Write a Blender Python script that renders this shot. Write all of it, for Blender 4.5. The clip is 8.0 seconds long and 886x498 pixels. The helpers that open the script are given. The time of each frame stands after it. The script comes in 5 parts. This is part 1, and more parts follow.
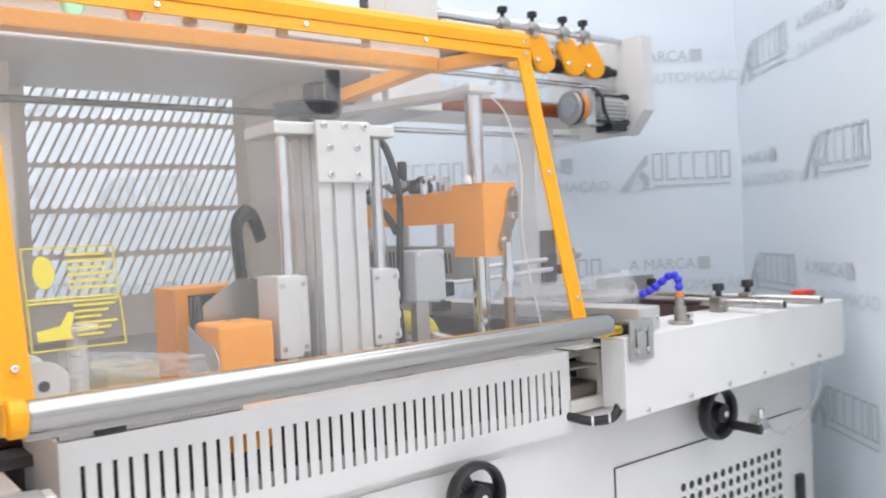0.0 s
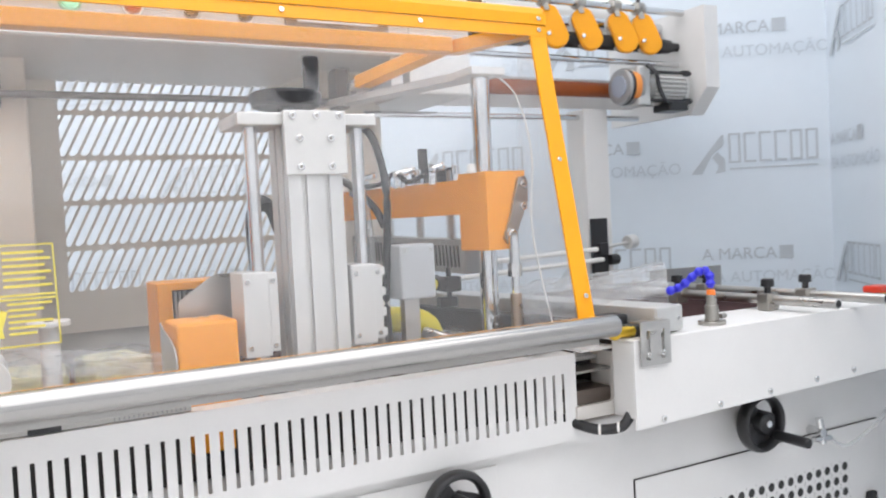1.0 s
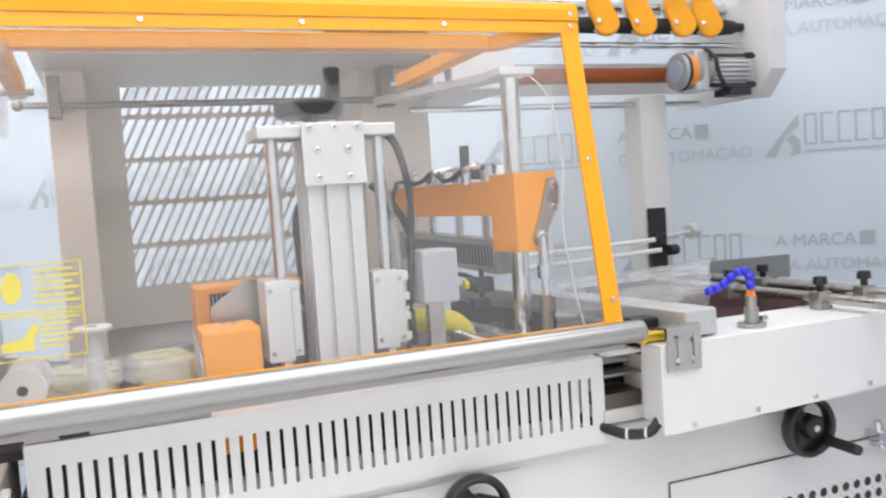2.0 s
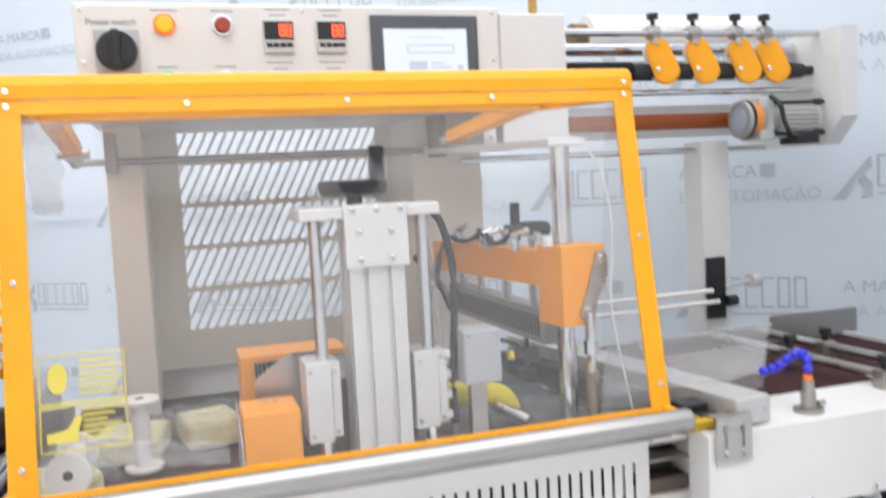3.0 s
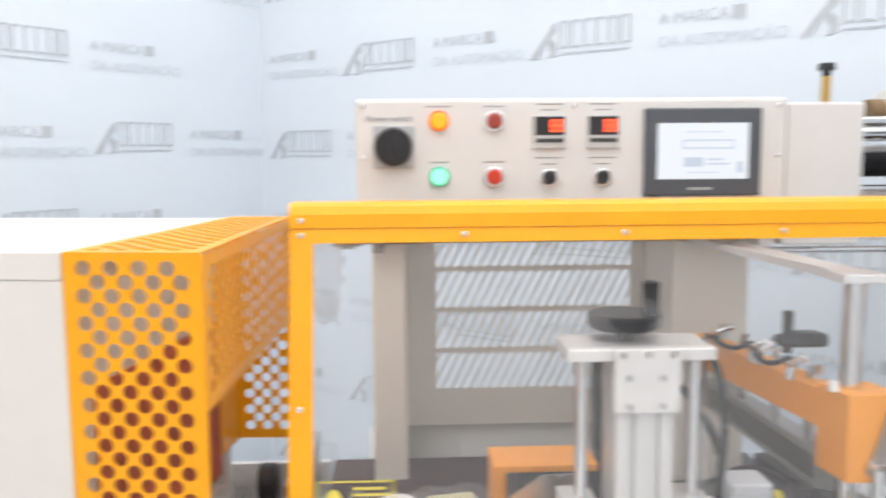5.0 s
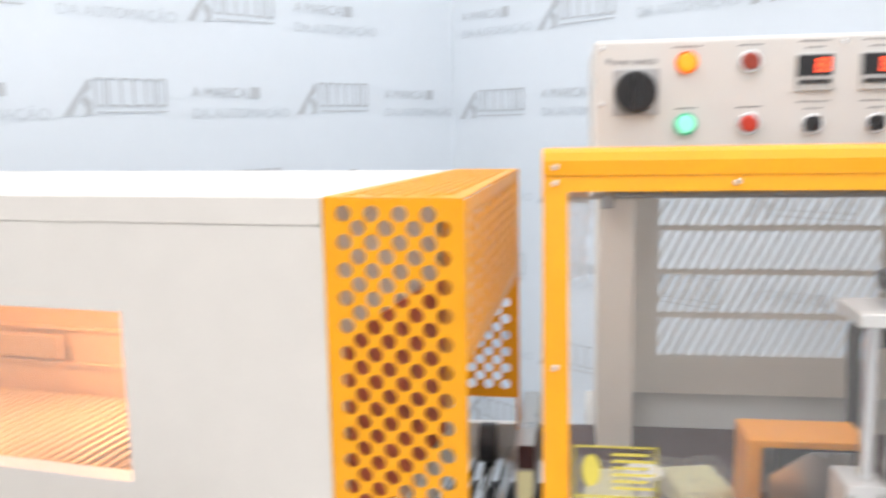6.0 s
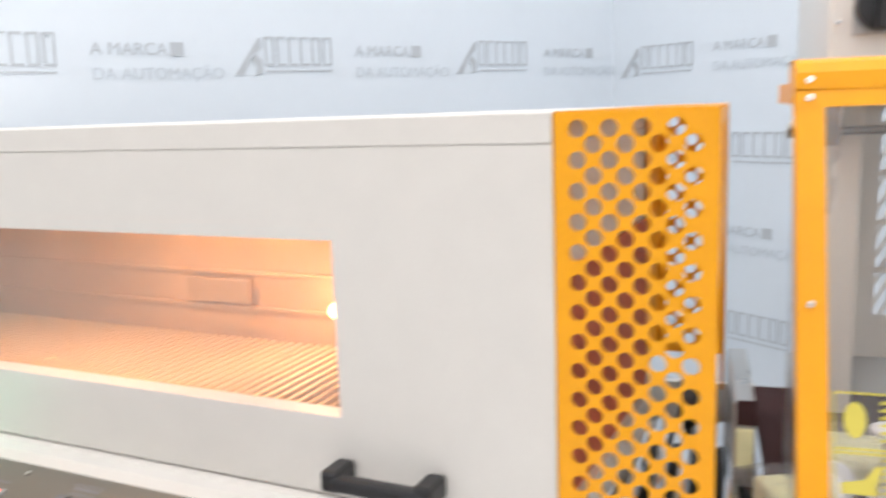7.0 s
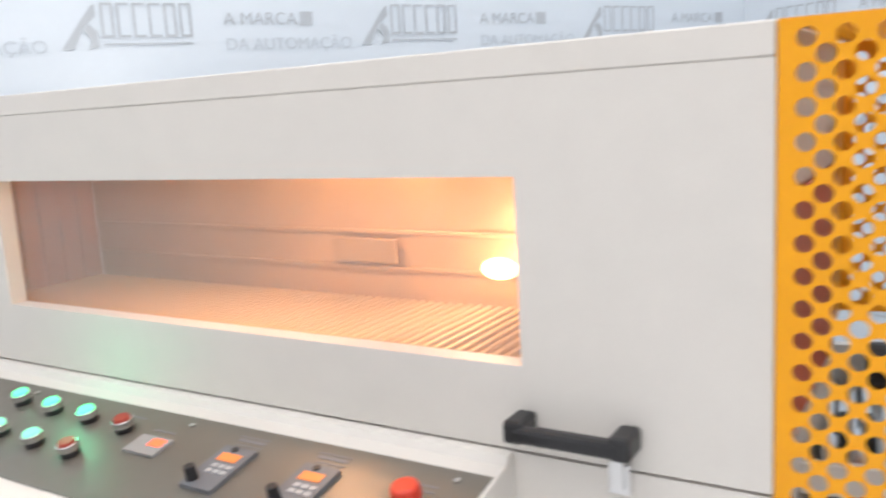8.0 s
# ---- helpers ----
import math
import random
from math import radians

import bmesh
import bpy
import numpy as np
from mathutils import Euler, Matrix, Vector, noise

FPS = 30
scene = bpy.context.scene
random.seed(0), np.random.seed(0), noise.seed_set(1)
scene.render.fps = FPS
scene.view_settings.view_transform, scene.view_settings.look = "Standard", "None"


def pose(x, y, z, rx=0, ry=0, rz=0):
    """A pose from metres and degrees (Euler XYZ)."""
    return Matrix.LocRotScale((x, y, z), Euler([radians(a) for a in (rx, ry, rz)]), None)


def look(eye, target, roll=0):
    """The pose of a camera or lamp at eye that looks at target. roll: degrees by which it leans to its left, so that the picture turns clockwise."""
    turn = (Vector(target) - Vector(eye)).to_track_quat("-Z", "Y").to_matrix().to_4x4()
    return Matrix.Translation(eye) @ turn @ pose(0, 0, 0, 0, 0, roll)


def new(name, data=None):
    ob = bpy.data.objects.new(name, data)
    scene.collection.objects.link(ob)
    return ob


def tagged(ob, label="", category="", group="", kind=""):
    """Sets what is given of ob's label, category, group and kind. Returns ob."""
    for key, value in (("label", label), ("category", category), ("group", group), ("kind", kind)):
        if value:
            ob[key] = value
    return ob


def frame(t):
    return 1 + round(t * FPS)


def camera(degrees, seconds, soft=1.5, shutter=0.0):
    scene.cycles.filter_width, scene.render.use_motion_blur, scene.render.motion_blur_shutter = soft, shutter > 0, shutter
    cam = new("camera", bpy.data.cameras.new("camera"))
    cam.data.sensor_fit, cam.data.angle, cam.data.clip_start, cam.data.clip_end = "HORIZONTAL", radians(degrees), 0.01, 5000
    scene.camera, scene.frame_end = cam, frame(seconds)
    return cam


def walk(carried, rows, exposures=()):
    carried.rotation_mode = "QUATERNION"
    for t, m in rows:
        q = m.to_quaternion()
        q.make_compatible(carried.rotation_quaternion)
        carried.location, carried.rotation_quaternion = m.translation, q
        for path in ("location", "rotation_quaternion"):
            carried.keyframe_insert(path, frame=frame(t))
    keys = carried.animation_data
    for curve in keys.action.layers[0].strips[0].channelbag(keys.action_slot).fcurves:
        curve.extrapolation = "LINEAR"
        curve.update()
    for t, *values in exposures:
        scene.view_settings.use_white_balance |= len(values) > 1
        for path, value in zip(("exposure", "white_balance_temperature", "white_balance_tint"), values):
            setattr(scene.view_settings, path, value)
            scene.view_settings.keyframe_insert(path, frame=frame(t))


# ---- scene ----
cam = camera(56.0, 8.0, soft=2.0, shutter=0.9)
PATH = [
    (0, (-0.575, -1.019, 1.101), (0.658, 0.555, 1.057), -2.7),
    (0.5, (-0.46, -1.039, 1.105), (0.636, 0.633, 1.041), -2.6),
    (1, (-0.368, -1.07, 1.108), (0.604, 0.677, 1.034), -2.9),
    (2.3, (-0.247, -1.132, 1.183), (0.436, 0.742, 1.032), -3.8),
    (2.5, (-0.237, -1.129, 1.21), (0.416, 0.754, 1.047), -3.7),
    (3, (-0.221, -1.116, 1.276), (0.368, 0.789, 1.119), -3.0),
    (3.5, (-0.218, -1.101, 1.357), (0.301, 0.824, 1.205), -2.2),
    (4, (-0.226, -1.093, 1.417), (0.194, 0.856, 1.264), -1.2),
    (5.3, (-0.307, -1.039, 1.5), (-0.338, 0.945, 1.253), -0.4),
    (5.5, (-0.333, -1.027, 1.491), (-0.435, 0.954, 1.232), -0.4),
    (6, (-0.397, -0.996, 1.466), (-0.695, 0.96, 1.169), -1.1),
    (6.5, (-0.461, -0.972, 1.426), (-0.921, 0.95, 1.116), -1.5),
    (7, (-0.52, -0.96, 1.396), (-1.11, 0.922, 1.065), -2.1),
    (7.5, (-0.581, -0.954, 1.359), (-1.279, 0.889, 1.021), -2.7),
    (8, (-0.641, -0.953, 1.329), (-1.43, 0.853, 0.994), -3.4),
]
walk(cam, [(t, look(eye, target, roll)) for t, eye, target, roll in PATH],
     [(0, -0.02, 6230, 10), (1.5, -0.02, 6260, 10), (3, -0.06, 6280, 10), (5.5, -0.11, 6450, 10), (6.5, -0.15, 6450, 10), (8, -0.31, 6300, 10)])

# ---- world and light ----
world = bpy.data.worlds.new("world")
scene.world = world
world.use_nodes = True
world.node_tree.nodes["Background"].inputs[0].default_value = (0.9, 0.95, 1.0, 1)
world.node_tree.nodes["Background"].inputs[1].default_value = 0.3
scene.view_settings.exposure = 0.0


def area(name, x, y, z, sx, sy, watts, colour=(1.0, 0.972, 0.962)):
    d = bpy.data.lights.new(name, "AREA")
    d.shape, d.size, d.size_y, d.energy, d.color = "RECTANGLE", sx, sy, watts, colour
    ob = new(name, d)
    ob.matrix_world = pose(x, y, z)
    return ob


# an added luminous ceiling, out of view and set forward for frontal light: one broad lamp under a grid of white
# diffuser panels
area("unseen_ceiling_lamp", -0.3, -0.9, 3.86, 6.0, 6.0, 173)
LAMPS = [(-2.3 + 2.0 * i, -2.9 + 2.0 * j, 0.94, 0.94) for i in range(3) for j in range(3)]


# ---- materials ----
def mat(name, colour, rough=0.5, metal=0.0, vary=0.06, scale=18.0, bump=0.0, bscale=220.0, coat=0.0, emit=None, strength=0.0, spec=0.5):
    m = bpy.data.materials.new(name)
    m.use_nodes = True
    nt = m.node_tree
    b = nt.nodes["Principled BSDF"]
    b.inputs["Roughness"].default_value = rough
    b.inputs["Metallic"].default_value = metal
    b.inputs["Coat Weight"].default_value = coat
    b.inputs["Specular IOR Level"].default_value = spec
    tc = nt.nodes.new("ShaderNodeTexCoord")
    if vary:
        n1 = nt.nodes.new("ShaderNodeTexNoise")
        n1.inputs["Scale"].default_value = scale
        n1.inputs["Detail"].default_value = 6
        n2 = nt.nodes.new("ShaderNodeTexNoise")
        n2.inputs["Scale"].default_value = scale * 14
        n2.inputs["Detail"].default_value = 3
        add = nt.nodes.new("ShaderNodeMath")
        add.operation = "MULTIPLY_ADD"
        add.inputs[1].default_value = 0.45
        for n in (n1, n2):
            nt.links.new(tc.outputs["Object"], n.inputs["Vector"])
        nt.links.new(n2.outputs["Fac"], add.inputs[0])
        nt.links.new(n1.outputs["Fac"], add.inputs[2])
        ramp = nt.nodes.new("ShaderNodeMapRange")
        ramp.inputs["From Min"].default_value, ramp.inputs["From Max"].default_value = 0.4, 1.05
        ramp.inputs["To Min"].default_value, ramp.inputs["To Max"].default_value = 1 - vary, 1 + vary
        nt.links.new(add.outputs[0], ramp.inputs["Value"])
        mul = nt.nodes.new("ShaderNodeVectorMath")
        mul.operation = "SCALE"
        mul.inputs[0].default_value = colour
        nt.links.new(ramp.outputs[0], mul.inputs["Scale"])
        nt.links.new(mul.outputs[0], b.inputs["Base Color"])
        rr = nt.nodes.new("ShaderNodeMapRange")
        rr.inputs["From Min"].default_value, rr.inputs["From Max"].default_value = 0.3, 0.7
        rr.inputs["To Min"].default_value, rr.inputs["To Max"].default_value = max(0.02, rough - 0.07), min(1, rough + 0.07)
        nt.links.new(n1.outputs["Fac"], rr.inputs["Value"])
        nt.links.new(rr.outputs[0], b.inputs["Roughness"])
    else:
        b.inputs["Base Color"].default_value = (*colour, 1)
    if bump:
        n3 = nt.nodes.new("ShaderNodeTexNoise")
        n3.inputs["Scale"].default_value = bscale
        n3.inputs["Detail"].default_value = 4
        nt.links.new(tc.outputs["Object"], n3.inputs["Vector"])
        bp = nt.nodes.new("ShaderNodeBump")
        bp.inputs["Strength"].default_value = bump
        bp.inputs["Distance"].default_value = 0.002
        nt.links.new(n3.outputs["Fac"], bp.inputs["Height"])
        nt.links.new(bp.outputs[0], b.inputs["Normal"])
    if emit:
        b.inputs["Emission Color"].default_value = (*emit, 1)
        b.inputs["Emission Strength"].default_value = strength
    return m


def clear(name, tint=(0.97, 0.98, 0.98), rough=0.02, ior=1.49, haze=0.0, wrinkle=0.0):
    m = bpy.data.materials.new(name)
    m.use_nodes = True
    nt = m.node_tree
    nt.nodes.remove(nt.nodes["Principled BSDF"])
    out = nt.nodes["Material Output"]
    tr = nt.nodes.new("ShaderNodeBsdfTransparent")
    tr.inputs[0].default_value = (*tint, 1)
    gl = nt.nodes.new("ShaderNodeBsdfGlossy")
    gl.inputs["Roughness"].default_value = rough
    fr = nt.nodes.new("ShaderNodeLayerWeight")
    fr.inputs["Blend"].default_value = 0.5
    pw = nt.nodes.new("ShaderNodeMath")
    pw.operation = "POWER"
    pw.inputs[1].default_value = 4.5
    fa = nt.nodes.new("ShaderNodeMath")
    fa.operation = "MULTIPLY_ADD"
    fa.inputs[1].default_value, fa.inputs[2].default_value = 0.5, ((ior - 1) / (ior + 1)) ** 2
    mix = nt.nodes.new("ShaderNodeMixShader")
    nt.links.new(fr.outputs["Facing"], pw.inputs[0])
    nt.links.new(pw.outputs[0], fa.inputs[0])
    nt.links.new(fa.outputs[0], mix.inputs[0])
    nt.links.new(tr.outputs[0], mix.inputs[1])
    nt.links.new(gl.outputs[0], mix.inputs[2])
    last = mix
    if haze:
        df = nt.nodes.new("ShaderNodeBsdfDiffuse")
        df.inputs[0].default_value = (0.9, 0.9, 0.9, 1)
        mx = nt.nodes.new("ShaderNodeMixShader")
        mx.inputs[0].default_value = haze
        nt.links.new(mix.outputs[0], mx.inputs[1])
        nt.links.new(df.outputs[0], mx.inputs[2])
        last = mx
    if wrinkle:
        tc = nt.nodes.new("ShaderNodeTexCoord")
        nz = nt.nodes.new("ShaderNodeTexNoise")
        nz.inputs["Scale"].default_value = 60
        nz.inputs["Distortion"].default_value = 2.0
        bp = nt.nodes.new("ShaderNodeBump")
        bp.inputs["Strength"].default_value = wrinkle
        bp.inputs["Distance"].default_value = 0.01
        nt.links.new(tc.outputs["Object"], nz.inputs["Vector"])
        nt.links.new(nz.outputs["Fac"], bp.inputs["Height"])
        nt.links.new(bp.outputs[0], gl.inputs["Normal"])
        nt.links.new(bp.outputs[0], fr.inputs["Normal"])
    nt.links.new(last.outputs[0], out.inputs["Surface"])
    return m


WHITE = mat("white_powder_coat", (0.745, 0.735, 0.72), 0.42, vary=0.025, bump=0.05, bscale=500)
BEIGE = mat("beige_powder_coat", (0.72, 0.682, 0.632), 0.45, vary=0.03, bump=0.05, bscale=500)
YELLOW = mat("yellow_enamel", (0.90, 0.385, 0.006), 0.38, vary=0.05, bump=0.05, bscale=400, coat=0.06, spec=0.35)
CREAM = mat("cream_powder_coat", (0.86, 0.805, 0.715), 0.5, vary=0.03, bump=0.05, bscale=500)
ORANGE = mat("orange_enamel", (0.95, 0.375, 0.025), 0.42, vary=0.05, bump=0.05, bscale=400)
STEEL = mat("brushed_steel", (0.52, 0.51, 0.49), 0.32, 1.0, vary=0.08, scale=30)
CHROME = mat("chrome", (0.72, 0.72, 0.72), 0.12, 1.0, vary=0.04)
ALU = mat("anodised_aluminium", (0.70, 0.69, 0.67), 0.4, 0.35, vary=0.04)
BAR = mat("satin_tube", (0.43, 0.42, 0.405), 0.26, 1.0, vary=0)
RODM = mat("dull_dark_steel", (0.24, 0.225, 0.21), 0.42, 0.8, vary=0.08)
NICKEL = mat("dull_nickel", (0.43, 0.41, 0.375), 0.33, 0.9, vary=0.08, scale=30)
SATIN = mat("satin_aluminium", (0.60, 0.60, 0.585), 0.42, 0.5, vary=0.05)
GUARDM = mat("dull_aluminium", (0.42, 0.41, 0.39), 0.45, 0.8, vary=0.08)
BLACK = mat("black_plastic", (0.018, 0.018, 0.02), 0.38, vary=0.2)
RUBBER = mat("dark_rubber", (0.016, 0.016, 0.018), 0.55, vary=0.2)
# near-black for dark parts, and for shade painted behind openings
DARK = mat("dark_parts_and_shade", (0.035, 0.034, 0.033), 0.7, vary=0.2)
GREY = mat("grey_plastic", (0.45, 0.46, 0.47), 0.45, vary=0.03)
DGREY = mat("slate_bezel", (0.085, 0.095, 0.11), 0.42, vary=0.08)
BELT = mat("brown_belt", (0.06, 0.03, 0.03), 0.85, vary=0.15, bump=0.2, bscale=900, spec=0.15)
CURTAIN = mat("red_brown_curtain", (0.50, 0.11, 0.06), 0.6, vary=0.25)
SILICONE = mat("rust_silicone", (0.33, 0.075, 0.012), 0.45, vary=0.1)
BLUE = mat("blue_hose_plastic", (0.03, 0.03, 0.62), 0.35, vary=0.05)
REDP = mat("red_plastic", (0.62, 0.045, 0.02), 0.35, vary=0.05)
BRASS = mat("brass", (0.62, 0.40, 0.12), 0.3, 1.0)
NYLON = mat("white_nylon", (0.82, 0.81, 0.78), 0.5, vary=0.02)
PADM = mat("pale_yellow_sponge", (0.90, 0.87, 0.52), 0.8, vary=0.05, bump=0.3, bscale=300)
YBRIGHT = mat("bright_yellow_pvc", (0.82, 0.70, 0.06), 0.45, vary=0.08)
STICK = mat("yellow_label_print", (0.66, 0.56, 0.09), 0.5, vary=0.08)
INKM = mat("panel_ink", (0.22, 0.22, 0.23), 0.6, vary=0)
BACKDROP = mat("printed_backdrop", (0.74, 0.80, 0.86), 0.42, vary=0.025, scale=1.6, bump=0.03, bscale=60)
PRINT = mat("grey_print", (0.53, 0.565, 0.60), 0.45, vary=0.05)
PRINTL = mat("light_grey_print", (0.61, 0.66, 0.71), 0.45, vary=0.05)
ROOM = mat("white_room_paint", (0.78, 0.79, 0.80), 0.7, vary=0.02, scale=3)
FLOORM = mat("grey_floor_paint", (0.70, 0.70, 0.70), 0.4, vary=0.08, scale=4)
CONSOLEM = mat("console_steel", (0.21, 0.195, 0.17), 0.38, 0.5, vary=0.05, scale=40)
OVENIN = mat("oven_lining", (0.66, 0.50, 0.36), 0.42, 0.35, vary=0.12, scale=12)
HEAT = mat("glowing_lamp", (1, 0.8, 0.5), 0.4, vary=0, emit=(1.0, 0.72, 0.36), strength=14)
PANELM = mat("pale_panel_enamel", (0.71, 0.695, 0.67), 0.45, vary=0.025, bump=0.05, bscale=500)
AMBER = mat("amber_lens", (0.5, 0.12, 0.0), 0.3, vary=0, emit=(1.0, 0.42, 0.02), strength=1.15)
# both collars emit too, so the lens halo lies on the bezel
AMBERR = mat("amber_halo_collar", (0.7, 0.16, 0.01), 0.35, vary=0, emit=(1.0, 0.16, 0.0), strength=0.5)
GREENR = mat("green_halo_collar", (0.10, 0.45, 0.30), 0.35, vary=0, emit=(0.03, 0.5, 0.26), strength=0.35)
GREENL = mat("green_lens", (0.05, 0.35, 0.22), 0.3, vary=0, emit=(0.38, 0.95, 0.68), strength=1.15)
GREENB = mat("bright_green_lens", (0.05, 0.45, 0.28), 0.3, vary=0, emit=(0.12, 0.9, 0.32), strength=2.2)
DULLRED = mat("dull_red_plastic", (0.34, 0.05, 0.03), 0.4, vary=0.05)
BANDM = clear("milky_film_band", (0.95, 0.95, 0.95), 0.1, 1.7, haze=0.18, wrinkle=1.0)
SHEETM = clear("clear_film_sheet", (0.96, 0.96, 0.96), 0.08, 1.7, haze=0.16, wrinkle=0.5)
DIGIT = mat("red_digits", (0.8, 0.1, 0.03), 0.4, vary=0, emit=(1.0, 0.12, 0.04), strength=2.0)
OLED = mat("orange_display", (0.5, 0.15, 0.04), 0.4, vary=0, emit=(1.0, 0.28, 0.06), strength=0.75)
SCREEN = mat("lit_screen", (0.12, 0.12, 0.13), 0.25, vary=0, emit=(0.90, 0.95, 1.0), strength=0.9)
SCREENG = mat("screen_grey", (0.1, 0.11, 0.12), 0.3, vary=0, emit=(0.66, 0.74, 0.86), strength=0.8)
LIGHTP = mat("lamp_panel", (0.9, 0.9, 0.9), 0.5, vary=0, emit=(1.0, 0.97, 0.95), strength=1.0)
# white haze in both panes stands in for reflections veiling the inside
PANE = clear("clear_polycarbonate", (0.99, 0.992, 0.995), 0.05, 1.3, haze=0.04)
OVENPANE = clear("oven_glass", (0.93, 0.88, 0.82), 0.08, 1.45, haze=0.13)
WEBM = clear("milky_film", (0.95, 0.95, 0.95), 0.1, 1.7, haze=0.10, wrinkle=1.0)
FILM = clear("clear_film", (0.96, 0.96, 0.96), 0.08, 1.7, haze=0.05, wrinkle=1.0)
TUBE = clear("clear_tube", (0.92, 0.93, 0.93), 0.1, 1.4, haze=0.2)


# ---- building helpers ----
def part(name, bm, material, parent, label="", smooth=False):
    me = bpy.data.meshes.new(name)
    bm.to_mesh(me)
    bm.free()
    me.materials.append(material)
    if smooth:
        for p in me.polygons:
            p.use_smooth = True
    ob = new(name, me)
    ob.parent = parent
    if label:
        tagged(ob, label)
    return ob


def thing(name, label, category, at=(0, 0, 0), rz=0.0, group="", kind=""):
    e = new(name)
    e.empty_display_size = 0.05
    e.matrix_world = pose(*at, 0, 0, rz)
    return tagged(e, label, category, group, kind)


def solid(name, bm, material, label, category="", kind="", group="", smooth=False):
    ob = part(name, bm, material, None, "", smooth)
    return tagged(ob, label, category, group, kind)


def BM():
    return bmesh.new()


def box(bm, lo, hi, bevel=0.0, m=None):
    r = bmesh.ops.create_cube(bm, size=1)
    vs = r["verts"]
    c = [(a + b) / 2 for a, b in zip(lo, hi)]
    s = [abs(b - a) for a, b in zip(lo, hi)]
    for v in vs:
        v.co = Vector((v.co.x * s[0] + c[0], v.co.y * s[1] + c[1], v.co.z * s[2] + c[2]))
    if bevel:
        es = list({e for v in vs for e in v.link_edges})
        out = bmesh.ops.bevel(bm, geom=es, offset=bevel, segments=2, affect="EDGES", profile=0.5)
        vs = list({v for f in out["faces"] for v in f.verts} | {v for v in vs if v.is_valid})
    if m:
        bmesh.ops.transform(bm, matrix=m, verts=vs)
    return bm


def cyl(bm, a, b, r, seg=20, r2=None, bevel=0.0):
    a, b = Vector(a), Vector(b)
    d = b - a
    m = Matrix.Translation((a + b) / 2) @ d.to_track_quat("Z", "Y").to_matrix().to_4x4()
    out = bmesh.ops.create_cone(bm, cap_ends=True, segments=seg, radius1=r, radius2=r if r2 is None else r2, depth=d.length, matrix=m)
    if bevel:
        caps = [f for v in out["verts"] for f in v.link_faces if len(f.verts) == seg]
        es = list({e for f in caps for e in f.edges})
        bmesh.ops.bevel(bm, geom=es, offset=bevel, segments=2, affect="EDGES", profile=0.5)
    return bm


def tube(bm, pts, r, seg=10, smooth_steps=6):
    pts = [Vector(p) for p in pts]
    path = []
    n = len(pts)
    for i in range(n - 1):
        p0, p1, p2, p3 = pts[max(i - 1, 0)], pts[i], pts[i + 1], pts[min(i + 2, n - 1)]
        for k in range(smooth_steps):
            t = k / smooth_steps
            path.append(0.5 * ((2 * p1) + (p2 - p0) * t + (2 * p0 - 5 * p1 + 4 * p2 - p3) * t * t + (3 * p1 - p0 - 3 * p2 + p3) * t ** 3))
    path.append(pts[-1])
    rings = []
    for i, p in enumerate(path):
        d = (path[min(i + 1, len(path) - 1)] - path[max(i - 1, 0)]).normalized()
        q = d.to_track_quat("Z", "Y")
        rings.append([bm.verts.new(p + q @ Vector((r * math.cos(2 * math.pi * k / seg), r * math.sin(2 * math.pi * k / seg), 0))) for k in range(seg)])
    for a, b in zip(rings, rings[1:]):
        for k in range(seg):
            bm.faces.new((a[k], a[(k + 1) % seg], b[(k + 1) % seg], b[k]))
    bm.faces.new(rings[0][::-1])
    bm.faces.new(rings[-1])
    return bm


def prism(bm, pts, off):
    """A flat outline of 3D points, thickened by the vector off."""
    a = [bm.verts.new(p) for p in pts]
    b = [bm.verts.new(Vector(p) + Vector(off)) for p in pts]
    n = len(pts)
    bm.faces.new(a[::-1])
    bm.faces.new(b)
    for i in range(n):
        bm.faces.new((a[i], a[(i + 1) % n], b[(i + 1) % n], b[i]))
    bmesh.ops.recalc_face_normals(bm, faces=bm.faces)
    return bm


def sphere(bm, c, r, scale=(1, 1, 1), seg=16):
    bmesh.ops.create_uvsphere(bm, u_segments=seg, v_segments=seg // 2, radius=r, matrix=Matrix.Translation(c) @ Matrix.Diagonal((*scale, 1)))
    return bm


def screw(parent, at, d=(0, -1, 0), r=0.0048, name="screw"):
    bm = BM()
    a, d = Vector(at), Vector(d).normalized()
    cyl(bm, a, a + d * r * 0.7, r, 12, bevel=r * 0.2)
    sc = part(name, bm, CHROME, parent)
    if parent.parent is None:
        bm = BM()
        cyl(bm, a + d * r * 0.69, a + d * r * 0.76, r * 0.5, 6)
        part("socket", bm, NICKEL, sc)
    return sc


